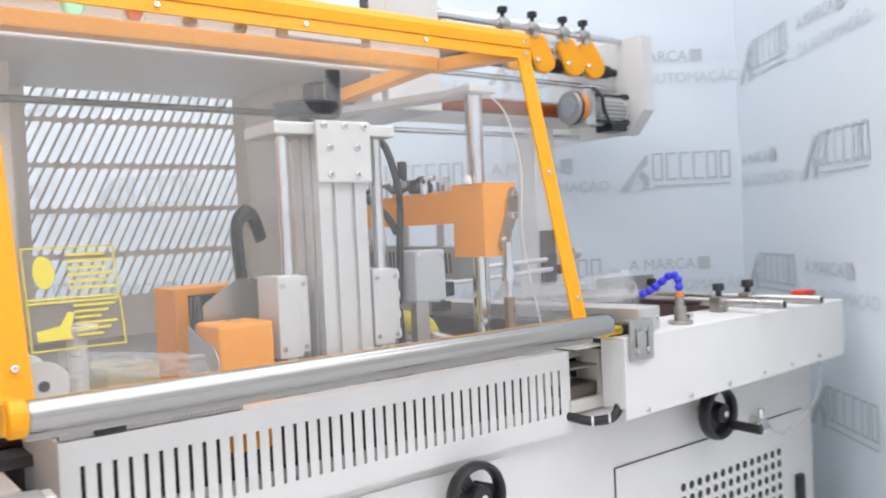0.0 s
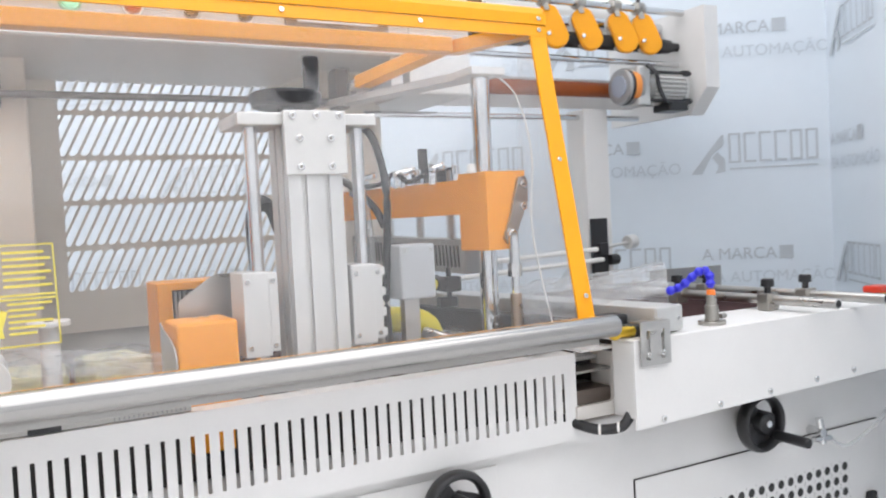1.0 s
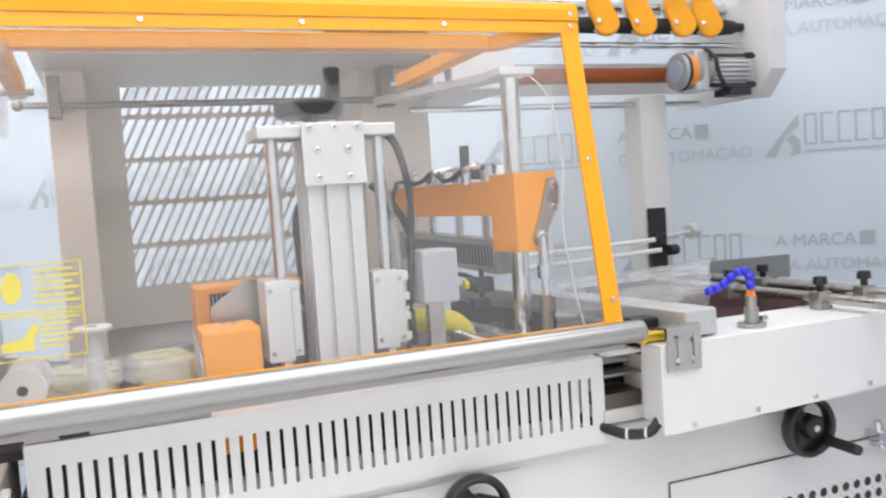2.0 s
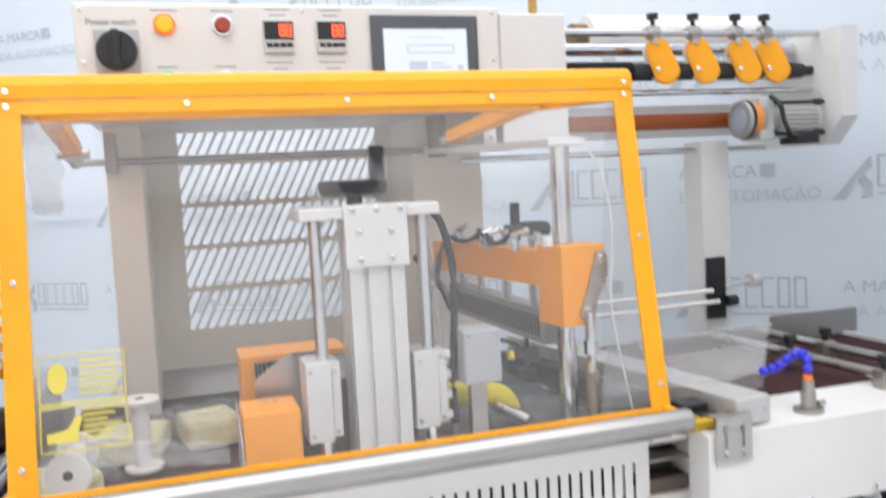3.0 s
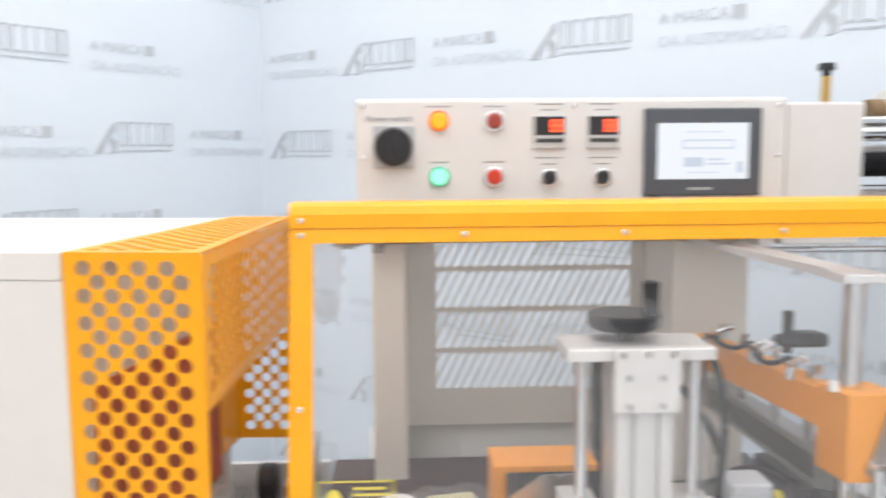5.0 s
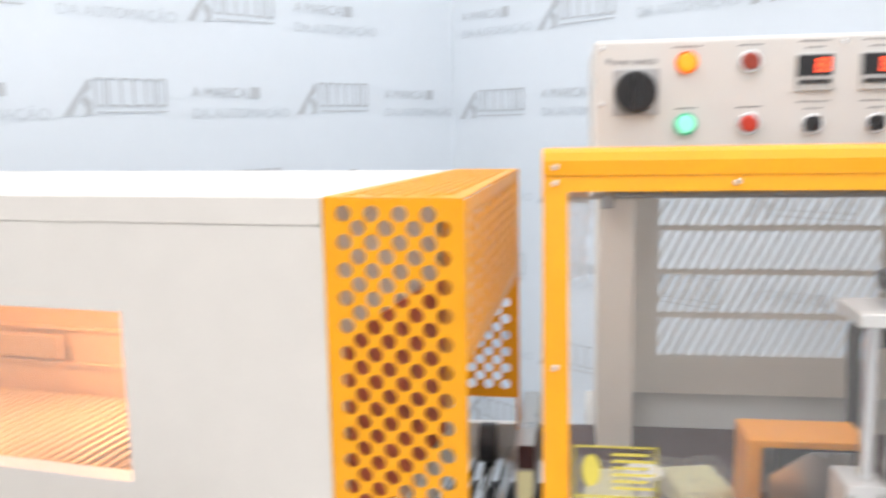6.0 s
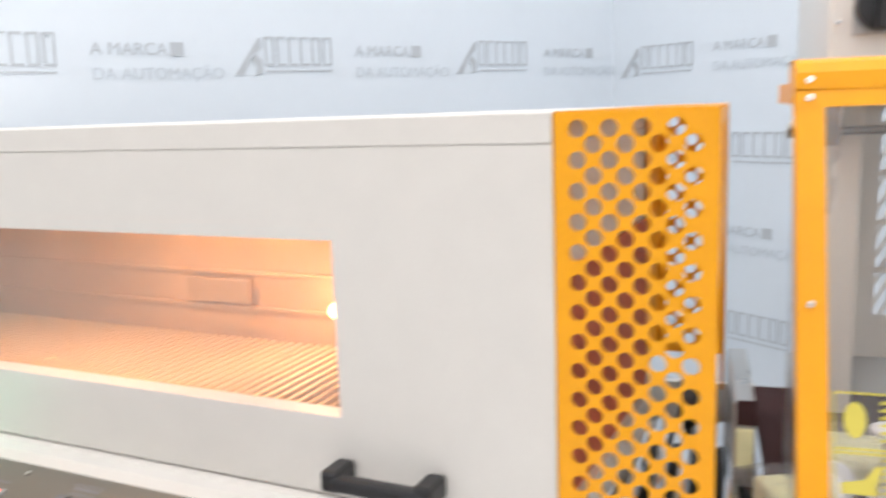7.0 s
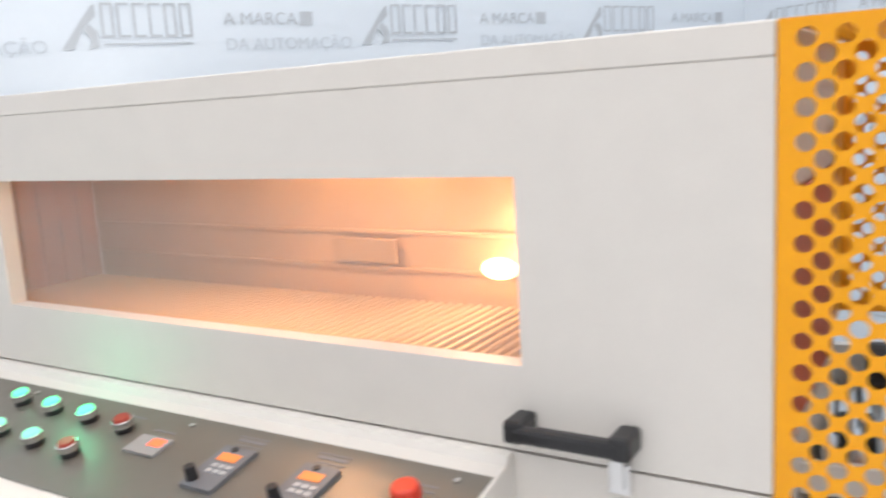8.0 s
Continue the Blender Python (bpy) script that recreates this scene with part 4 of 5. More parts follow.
    tube(b, [(0.352, 0.03, 1.328), (0.378, 0.01, 1.29), (0.384, -0.014, 1.2), (0.372, -0.024, 1.08), (0.392, -0.04, 0.93)], 0.0016, 6)
    add("strand", b, NYLON, smooth=True)
    r = thing("hinge_rod", "long thin grey rod with end brackets under the control box", "rod", (0, 0.436, 1.342))
    part("bar", cyl(BM(), (-0.338, 0, 0), (0.264, 0, 0), 0.0062, 16), RODM, r)
    b = BM()
    box(b, (-0.342, -0.014, -0.022), (-0.322, 0.022, 0.05), 0.002)
    box(b, (0.245, -0.018, -0.014), (0.272, 0.022, 0.062), 0.002)
    part("bracket", b, RODM, r)
    h = thing("hinge_bracket", "white angle bracket with two screws under the control box", "bracket", (0.317, 0.30, 1.405))
    b = BM()
    box(b, (-0.012, 0.0, -0.066), (0.012, 0.003, 0.0), 0.001)
    box(b, (-0.012, 0.003, -0.066), (-0.009, 0.06, -0.02), 0.001)
    part("angle", b, WHITE, h)
    for z in (-0.052, -0.03):
        screw(h, (0.0, 0.0, z), r=0.004)
    b = BM()
    cyl(b, (-0.385, -0.012, 0.0), (-0.342, -0.004, 0.0), 0.006, 12)
    sphere(b, (-0.388, -0.012, 0.0), 0.010)
    part("ball_joint", b, NICKEL, r)


def tag():
    g = thing("striped_tag", "grey plastic unit with a black and white striped end", "tag", (-0.43, -0.15, 0.80))
    part("unit_body", box(BM(), (-0.05, -0.015, 0), (0.035, 0.02, 0.068), 0.003), GREY, g)
    for k in range(4):
        part("stripe", box(BM(), (0.0355, -0.013, 0.012 + k * 0.014), (0.045, 0.018, 0.019 + k * 0.014), 0.001), BLACK, g)
    part("stripe_base", box(BM(), (0.0353, -0.012, 0.004), (0.044, 0.017, 0.066)), NYLON, g)


# ---- infeed side ----
def infeed():
    c = thing("infeed_conveyor", "white sheet metal infeed conveyor with a brown belt", "conveyor", (0.76, 0.0, 0.795))
    o = Matrix.Translation((-0.76, 0, -0.795))
    def add(name, b, m, label="", smooth=False, par=None):
        bmesh.ops.transform(b, matrix=o, verts=b.verts)
        return part(name, b, m, par or c, label, smooth)
    b = BM()
    prism(b, [(0.421, -0.185, 0.797), (1.095, -0.185, 0.812), (1.105, -0.185, 0.83), (1.105, -0.185, 0.922), (0.421, -0.185, 0.922)], (0, 0.003, 0))
    box(b, (0.421, -0.1852, 0.9195), (1.105, -0.055, 0.9235), 0.0015)
    box(b, (0.421, -0.06, 0.915), (0.58, 0.03, 0.9235))
    box(b, (1.1, -0.182, 0.825), (1.105, 0.32, 0.919))
    box(b, (0.421, -0.1815, 0.812), (0.424, -0.138, 0.9192), 0.001)
    add("side_cover", b, WHITE)
    # dark board put in for the shade inside the closed cavity
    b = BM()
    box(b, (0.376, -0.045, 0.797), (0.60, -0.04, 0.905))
    add("recess_shade_board", b, DARK)
    for z in (0.842, 0.885):
        b = BM()
        box(b, (0.375, -0.085, z), (0.44, -0.046, z + 0.006), 0.001)
        add("recess_shelf", b, SATIN)
    b = BM()
    box(b, (0.424, -0.03, 0.796), (1.10, 0.34, 0.898))
    add("frame_box", b, WHITE)
    b = BM()
    box(b, (0.584, -0.052, 0.9, ), (1.098, 0.315, 0.912), 0.003)
    add("belt", b, BELT, "dark brown belt")
    b = BM()
    box(b, (0.5, 0.318, 0.90), (1.12, 0.322, 0.945))
    add("guide_rail", b, STEEL)
    b = BM()
    prism(b, [(0.90, 0.29, 0.915), (1.14, 0.312, 0.915), (1.14, 0.312, 0.966), (0.90, 0.29, 0.972)], (0, 0.002, 0))
    add("guide_plate", b, GUARDM, "upright steel guide plate")
    for x, z in ((0.471, 0.806), (0.584, 0.81), (0.694, 0.813), (0.805, 0.817), (0.90, 0.82), (1.0, 0.822)):
        screw(c, (x - 0.76, -0.185, z - 0.795), r=0.0048)
    for x, ye in ((0.808, -0.228), (0.905, -0.245)):
        b = BM()
        cyl(b, (x, ye, 0.9415), (x - 0.02, 0.33, 0.9415), 0.0085, 18, bevel=0.001)
        rd = add("guide_rod", b, STEEL)
        # a dark disc on the rod's end gives the shade in its hole
        add("bore_shade", cyl(BM(), (x, ye - 0.0006, 0.9415), (x, ye + 0.004, 0.9415), 0.006, 16), DARK, par=rd)
    for x, y in ((0.80, -0.10), (0.897, -0.10), (0.79, 0.10), (0.885, 0.12)):
        b = BM()
        box(b, (x - 0.014, y - 0.012, 0.924), (x + 0.014, y + 0.012, 0.953), 0.002)
        add("rod_clamp", b, NICKEL)
        star_knob(c, (x - 0.76, y, 0.953 - 0.795), r=0.0115, h=0.024)
    b = BM()
    box(b, (1.065, -0.135, 0.924), (1.10, -0.09, 0.929))
    add("tag_plate", b, YBRIGHT)
    b = BM()
    box(b, (1.062, -0.13, 0.9292), (1.103, -0.095, 0.943), 0.004)
    add("stop_pad", b, REDP)
    # base that shows under the cover
    b = BM()
    tube(b, [(1.0, -0.1, 0.0), (1.06, -0.14, -0.05), (1.04, -0.16, -0.16), (0.98, -0.12, -0.235), (0.925, -0.115, -0.213)], 0.0035, 8)
    for v in b.verts:
        v.co += Vector((0, 0, 0.9))
    add("air_tube", b, TUBE, smooth=True)
    b = BM()
    cyl(b, (0.90, -0.0945, 0.70), (0.90, -0.125, 0.70), 0.009, 6)
    cyl(b, (0.897, -0.118, 0.725), (0.905, -0.118, 0.68), 0.0065, 12)
    cyl(b, (0.882, -0.118, 0.69), (0.925, -0.118, 0.685), 0.0055, 12)
    add("air_fitting", b, CHROME)
    # blowing nozzle with blue jointed hose
    z = thing("blow_nozzle", "steel nozzle stand with a blue jointed hose", "nozzle", (0.612, -0.15, 0.9235))
    b = BM()
    cyl(b, (0, 0, 0), (0, 0, 0.006), 0.021, 24, bevel=0.001)
    cyl(b, (0, 0, 0.006), (0, 0, 0.03), 0.0105, 20, bevel=0.001)
    cyl(b, (0, 0, 0.03), (0, 0, 0.046), 0.008, 20)
    cyl(b, (0.012, -0.006, 0.012), (0.022, -0.006, 0.012), 0.004, 10)
    part("stand", b, NICKEL, z)
    part("collar", cyl(BM(), (0, 0, 0.044), (0, 0, 0.054), 0.0075, 16, 0.006), mat("orange_collar", (0.8, 0.2, 0.03), 0.4), z)
    pts = [Vector(p) for p in ((0, 0, 0.056), (0.001, 0.001, 0.068), (0.001, 0.003, 0.080), (-0.004, 0.011, 0.085), (-0.010, 0.019, 0.079), (-0.016, 0.028, 0.069), (-0.022, 0.037, 0.060), (-0.029, 0.046, 0.054), (-0.037, 0.055, 0.051))]
    for i in range(len(pts) - 1):
        d = (pts[i + 1] - pts[i]).normalized()
        b = BM()
        L = (pts[i + 1] - pts[i]).length
        cyl(b, pts[i], pts[i] + d * L * 0.62, 0.0045, 14, 0.0076, bevel=0.0008)
        cyl(b, pts[i] + d * L * 0.6, pts[i + 1] + d * 0.001, 0.0076, 14, 0.005)
        part("hose_joint", b, BLUE, z)
    # cross beam
    e = thing("cross_beam", "satin aluminium box beam across the conveyor", "beam", (0.50, -0.172, 0.90), 8)
    b = BM()
    box(b, (-0.028, 0.0, 0.026), (0.032, 0.62, 0.064), 0.002)
    part("beam_body", b, SATIN, e)
    part("end_plate", box(BM(), (-0.027, -0.002, 0.028), (0.031, 0.0, 0.062), 0.0005), SATIN, e)
    for x in (-0.01, 0.02):
        screw(e, (x, -0.002, 0.045), r=0.003)
    # dark box stands for the shaded gap beside and below the beam
    part("under_beam_shade", box(BM(), (-0.06, 0.02, 0.0), (-0.029, 0.6, 0.04), 0.002), DARK, e)
    k = thing("slotted_bracket", "small bent steel bracket with two slots", "bracket", (0.457, -0.19, 0.886))
    b = slotted(BM(), -0.028, 0.028, 0, 0.061, 0, -0.014, 0.027, 2, 0.006, 0.008, 0.05)
    thicken(part("plate", b, STEEL, k), 0.002)
    part("upper_leaf", box(BM(), (-0.028, 0.0, 0.0605), (0.028, 0.02, 0.0625)), STEEL, k)
    for x in (-0.014, 0.013):
        screw(k, (x, -0.001, 0.016), r=0.004)
    f = thing("brass_fitting", "brass air fitting beside a black valve", "fitting", (0.43, -0.13, 0.924))
    b = BM()
    cyl(b, (-0.016, -0.026, 0.008), (0.016, -0.026, 0.008), 0.008, 14, bevel=0.001)
    cyl(b, (0.0, -0.026, 0.008), (0.0, 0.0, 0.01), 0.0075, 12)
    sphere(b, (-0.018, -0.026, 0.008), 0.010)
    part("elbow", b, mat("yellow_brass", (0.78, 0.52, 0.05), 0.3, 0.7), f, smooth=False)
    part("valve", box(BM(), (-0.012, -0.004, 0.0), (0.028, 0.03, 0.03), 0.003), BLACK, f)
    # open channel between cover and conveyor, with its cable chain
    g = thing("cable_channel", "white bent sheet channel with a black cable loom", "channel", (0.40, -0.12, 0.79))
    b = BM()
    arc = lambda cx, cz, rr: [(cx + rr * math.sin(a), 0.0, cz - rr * math.cos(a)) for a in (math.radians(15 * k) for k in range(7))]
    outer, inner = arc(0.055, 0.05, 0.033), arc(0.028, 0.044, 0.008)
    prism(b, [(-0.032, 0.0, 0.017)] + outer + [(0.088, 0.0, 0.122), (0.036, 0.0, 0.122)] + inner[::-1] + [(-0.032, 0.0, 0.036)], (0.0, 0.05, 0))
    part("channel_body", b, BEIGE, g)
    part("top_lip", box(BM(), (-0.032, -0.014, 0.117), (0.035, 0.03, 0.1205), 0.001), WHITE, g)
    part("shelf", box(BM(), (-0.03, 0.004, 0.083), (0.036, 0.05, 0.087), 0.001), NICKEL, g)
    part("shelf", box(BM(), (-0.03, 0.006, 0.037), (0.036, 0.05, 0.058), 0.001), mat("brown_steel", (0.16, 0.13, 0.11), 0.4, 0.6), g)
    b = BM()
    tube(b, [(-0.05, 0.04, 0.022), (-0.022, -0.012, 0.008), (-0.004, -0.03, 0.006), (0.014, -0.045, 0.012), (0.03, -0.045, 0.03)], 0.0075, 10)
    part("cable_loom", b, BLACK, g, smooth=True)
    for p in ((-0.012, -0.024, 0.0065), (0.008, -0.041, 0.0095)):
        b = BM()
        cyl(b, (p[0] - 0.0012, p[1] + 0.0012, p[2]), (p[0] + 0.0012, p[1] - 0.0012, p[2]), 0.0083, 14)
        part("cable_tie", b, NYLON, g)


# ---- film unwinder ----
def unwinder():
    u = thing("film_unwinder", "film roll unwinder between white end plates with yellow guides", "film unwinder", (0.77, 0.38, 1.3))
    o = Matrix.Translation((-0.77, -0.38, -1.3))
    def add(name, b, m, label="", smooth=False, par=None):
        bmesh.ops.transform(b, matrix=o, verts=b.verts)
        return part(name, b, m, par or u, label, smooth)
    def end(x):
        b = BM()
        prism(b, [(x, 0.26, 1.55), (x, 0.26, 1.37), (x, 0.31, 1.315), (x, 0.58, 1.315), (x, 0.58, 1.55)], (0.012, 0, 0))
        return b
    add("end_plate", end(1.06), WHITE)
    b = BM()
    prism(b, [(1.072, 0.26, 1.55), (1.072, 0.26, 1.37), (1.072, 0.31, 1.315), (1.072, 0.33, 1.315), (1.072, 0.285, 1.375), (1.072, 0.285, 1.55)], (0.03, 0, 0))
    add("end_flange", b, WHITE)
    for n, y, z, r, x0, x1, m in (("guide_rod", 0.325, 1.545, 0.0075, 0.475, 1.06, CHROME), ("idler_roller", 0.40, 1.525, 0.013, 0.475, 1.06, CHROME), ("idler_roller", 0.42, 1.495, 0.010, 0.475, 1.06, STEEL),
                                  ("drive_roller", 0.345, 1.472, 0.0165, 0.63, 1.0, RUBBER), ("guide_rod", 0.345, 1.432, 0.006, 0.475, 1.06, CHROME), ("silicone_roller", 0.40, 1.378, 0.0165, 0.38, 0.915, SILICONE), ("low_rod", 0.42, 1.318, 0.0065, 0.30, 1.0, CHROME)):
        add(n, cyl(BM(), (x0, y, z), (x1, y, z), r, 24), m, "rust-red silicone roller" if m is SILICONE else "")
    add("roller_sleeve", cyl(BM(), (0.475, 0.345, 1.472), (0.632, 0.345, 1.472), 0.0205, 24, bevel=0.002), mat("matt_black_rubber", (0.008, 0.008, 0.009), 0.6, vary=0.2, spec=0.15), "black rubber sleeve")
    b = BM()
    cyl(b, (1.0, 0.345, 1.472), (1.035, 0.345, 1.472), 0.018, 20, 0.015)
    cyl(b, (1.035, 0.345, 1.472), (1.06, 0.345, 1.472), 0.010, 16)
    add("bearing", b, BLACK)
    b = BM()
    cyl(b, (0.60, 0.47, 1.565), (1.02, 0.47, 1.565), 0.042, 36)
    roll = add("film_roll", b, NYLON, "white roll of film")
    add("roll_core", cyl(BM(), (0.57, 0.47, 1.565), (0.601, 0.47, 1.565), 0.025, 20), mat("brown_card", (0.22, 0.14, 0.07), 0.7), par=roll)
    b = BM()
    prism(b, [(0.475, 0.5, 1.42), (1.06, 0.5, 1.42), (1.06, 0.5, 1.35), (0.475, 0.5, 1.35)], (0, 0.003, 0))
    add("back_sheet", b, WHITE)
    # yellow guide discs on clamps
    for x in (0.687, 0.777, 0.875, 0.944):
        C = Vector((x, 0.318, 1.490))
        ux, nv = Vector((0.86, -0.51, 0)), Vector((-0.51, -0.86, 0))

        def capsule(c, half, r, depth, shift):
            axis = (ux * -0.36 + Vector((0, 0, 0.93))).normalized()
            side = (ux * 0.93 + Vector((0, 0, 0.36))).normalized()
            pts, n = [], 12
            for sg, rr in ((1, r * 0.93), (-1, r)):
                for k in range(n + 1):
                    a = math.pi * k / n
                    pts.append(c + axis * (sg * half) + (side * math.cos(a) + axis * math.sin(a)) * (rr * sg) + nv * shift)
            return prism(BM(), pts, nv * depth)
        b = capsule(C, 0.023, 0.0245, 0.016, -0.008)
        es = [k for k in b.edges if abs((k.verts[0].co - k.verts[1].co).dot(nv)) < 1e-5]
        bmesh.ops.bevel(b, geom=es, offset=0.003, segments=2, affect="EDGES")
        g = add("guide_disc", b, YELLOW, "yellow enamelled rounded guide disc")
        add("backing_plate", capsule(C - ux * 0.008, 0.021, 0.0225, 0.004, -0.0125), STEEL, par=g)
        t = C - ux * 0.017 + Vector((0, 0, 0.04))
        b = BM()
        cyl(b, (t.x - 0.011, 0.325, 1.545), (t.x + 0.011, 0.325, 1.545), 0.0145, 20, bevel=0.002)
        prism(b, [t + nv * 0.009 + ux * p + Vector((0, 0, q)) for p, q in ((-0.007, 0.018), (0.006, 0.018), (0.012, -0.008), (0.002, -0.008))], nv * 0.003)
        add("disc_clamp", b, NICKEL, par=g)
        b = BM()
        cyl(b, (t.x, 0.325, 1.556), (t.x, 0.325, 1.571), 0.0045, 12)
        cyl(b, (t.x, 0.325, 1.570), (t.x, 0.325, 1.582), 0.0115, 16, bevel=0.0015)
        add("clamp_knob", b, BLACK, par=g)
        b = BM()
        p = C - ux * 0.008 + Vector((0, 0, -0.016)) + nv * 0.008
        cyl(b, p, p + nv * 0.005, 0.0045, 14, bevel=0.001)
        add("disc_bolt", b, CHROME, par=g)
    # motor
    grow = Matrix.Translation((1.04, 0.315, 1.371)) @ Matrix.Diagonal((1.16, 1.04, 1.06, 1)) @ Matrix.Translation((-1.05, -0.315, -1.378))
    def addm(name, b, m, label="", par=None):
        bmesh.ops.transform(b, matrix=grow, verts=b.verts)
        return add(name, b, m, label, par=par)
    b = BM()
    cyl(b, (0.945, 0.315, 1.378), (1.035, 0.315, 1.378), 0.030, 30, bevel=0.003)
    m = addm("motor", b, GUARDM, "finned aluminium gear motor")
    for k in range(24):
        a = 2 * math.pi * k / 24
        b = BM()
        box(b, (0.958, -0.0014, 0.029), (1.035, 0.0014, 0.0365), 0, Matrix.Translation((0, 0.315, 1.378)) @ Matrix.Rotation(a, 4, "X"))
        addm("fin", b, ALU, par=m)
    addm("end_bell", cyl(BM(), (1.035, 0.315, 1.378), (1.05, 0.315, 1.378), 0.034, 28, 0.028, bevel=0.003), SATIN, par=m)
    b = BM()
    cyl(b, (0.892, 0.315, 1.378), (0.93, 0.315, 1.378), 0.0365, 34, bevel=0.004)
    gh = addm("gear_housing", b, mat("cast_metal", (0.40, 0.40, 0.40), 0.38, 0.6), par=m)
    addm("seal_band", cyl(BM(), (0.8985, 0.315, 1.378), (0.9045, 0.315, 1.378), 0.0372, 34), BLACK, par=m)
    addm("mount_block", box(BM(), (0.915, 0.285, 1.338), (0.945, 0.345, 1.418), 0.004), SATIN, par=m)
    addm("housing_face", cyl(BM(), (0.8895, 0.315, 1.378), (0.8925, 0.315, 1.378), 0.022, 28), mat("blue_grey_cover", (0.36, 0.40, 0.48), 0.4), par=m)
    b = BM()
    n = 10
    for k in range(n):
        a0, a1 = math.radians(-150 + 90 * k / n), math.radians(-150 + 90 * (k + 1) / n)
        q = lambda a, r: (0.315 + r * math.sin(a), 1.378 + r * math.cos(a))
        prism(b, [(0.905, *q(a0, 0.0362)), (0.905, *q(a1, 0.0362)), (0.905, *q(a1, 0.0376)), (0.905, *q(a0, 0.0376))], (0.014, 0, 0))
    bmesh.ops.rotate(b, verts=b.verts, cent=(0.905, 0.315, 1.378), matrix=Matrix.Rotation(math.radians(-15), 3, "X"))
    addm("rating_label", b, mat("orange_label", (0.75, 0.27, 0.05), 0.45), par=m)
    b = BM()
    for dy, dz in ((0.034, 0.034), (-0.034, 0.034), (0.034, -0.034), (-0.034, -0.034)):
        cyl(b, (0.94, 0.32 + dy * 0.85, 1.378 + dz * 0.85), (1.052, 0.32 + dy * 0.85, 1.378 + dz * 0.85), 0.004, 10)
        box(b, (1.03, 0.316 + dy * 0.85, 1.372 + dz * 0.85), (1.048, 0.325 + dy * 0.85, 1.384 + dz * 0.85), 0.001)
    tube(b, [(0.937, 0.285, 1.42), (0.945, 0.268, 1.40), (0.952, 0.27, 1.375), (0.962, 0.268, 1.35), (0.985, 0.28, 1.345), (1.02, 0.29, 1.338)], 0.0042, 8)
    box(b, (0.985, 0.28, 1.328), (1.035, 0.33, 1.348), 0.003)
    addm("motor_cable", b, BLACK, par=m)
    # supporting leg with the black crank plate and rods
    l = thing("unwinder_leg", "white painted square post under the unwinder", "post", (0.86, 0.43, 0.795))
    part("post", box(BM(), (-0.035, -0.03, 0.006), (0.033, 0.035, 0.54), 0.003), WHITE, l)
    part("base_plate", box(BM(), (-0.05, -0.045, 0), (0.05, 0.05, 0.006), 0.001), WHITE, l)
    p = thing("crank_plate", "upright black plate with two pale rods and knobs", "bracket", (0.845, 0.39, 0.96))
    part("plate", box(BM(), (-0.022, -0.006, 0.0), (0.022, 0.004, 0.13), 0.002), BLACK, p)
    for z, z2 in ((0.062, 0.045), (0.038, 0.018)):
        part("rod", cyl(BM(), (0.0, -0.012, z), (-0.36, 0.06, z2), 0.0055, 14), NYLON, p)
    b = BM()
    cyl(b, (0.0, 0.0, 0.062), (0.10, 0.02, 0.07), 0.004, 10)
    cyl(b, (0.10, 0.02, 0.07), (0.125, 0.024, 0.072), 0.0165, 20, bevel=0.002)
    part("crank_knob", b, ALU, p)
    b = BM()
    cyl(b, (0.02, -0.01, 0.036), (0.045, -0.008, 0.036), 0.012, 8, bevel=0.002)
    box(b, (-0.014, -0.02, 0.05), (0.012, -0.006, 0.075), 0.003)
    part("clamp", b, BLACK, p)


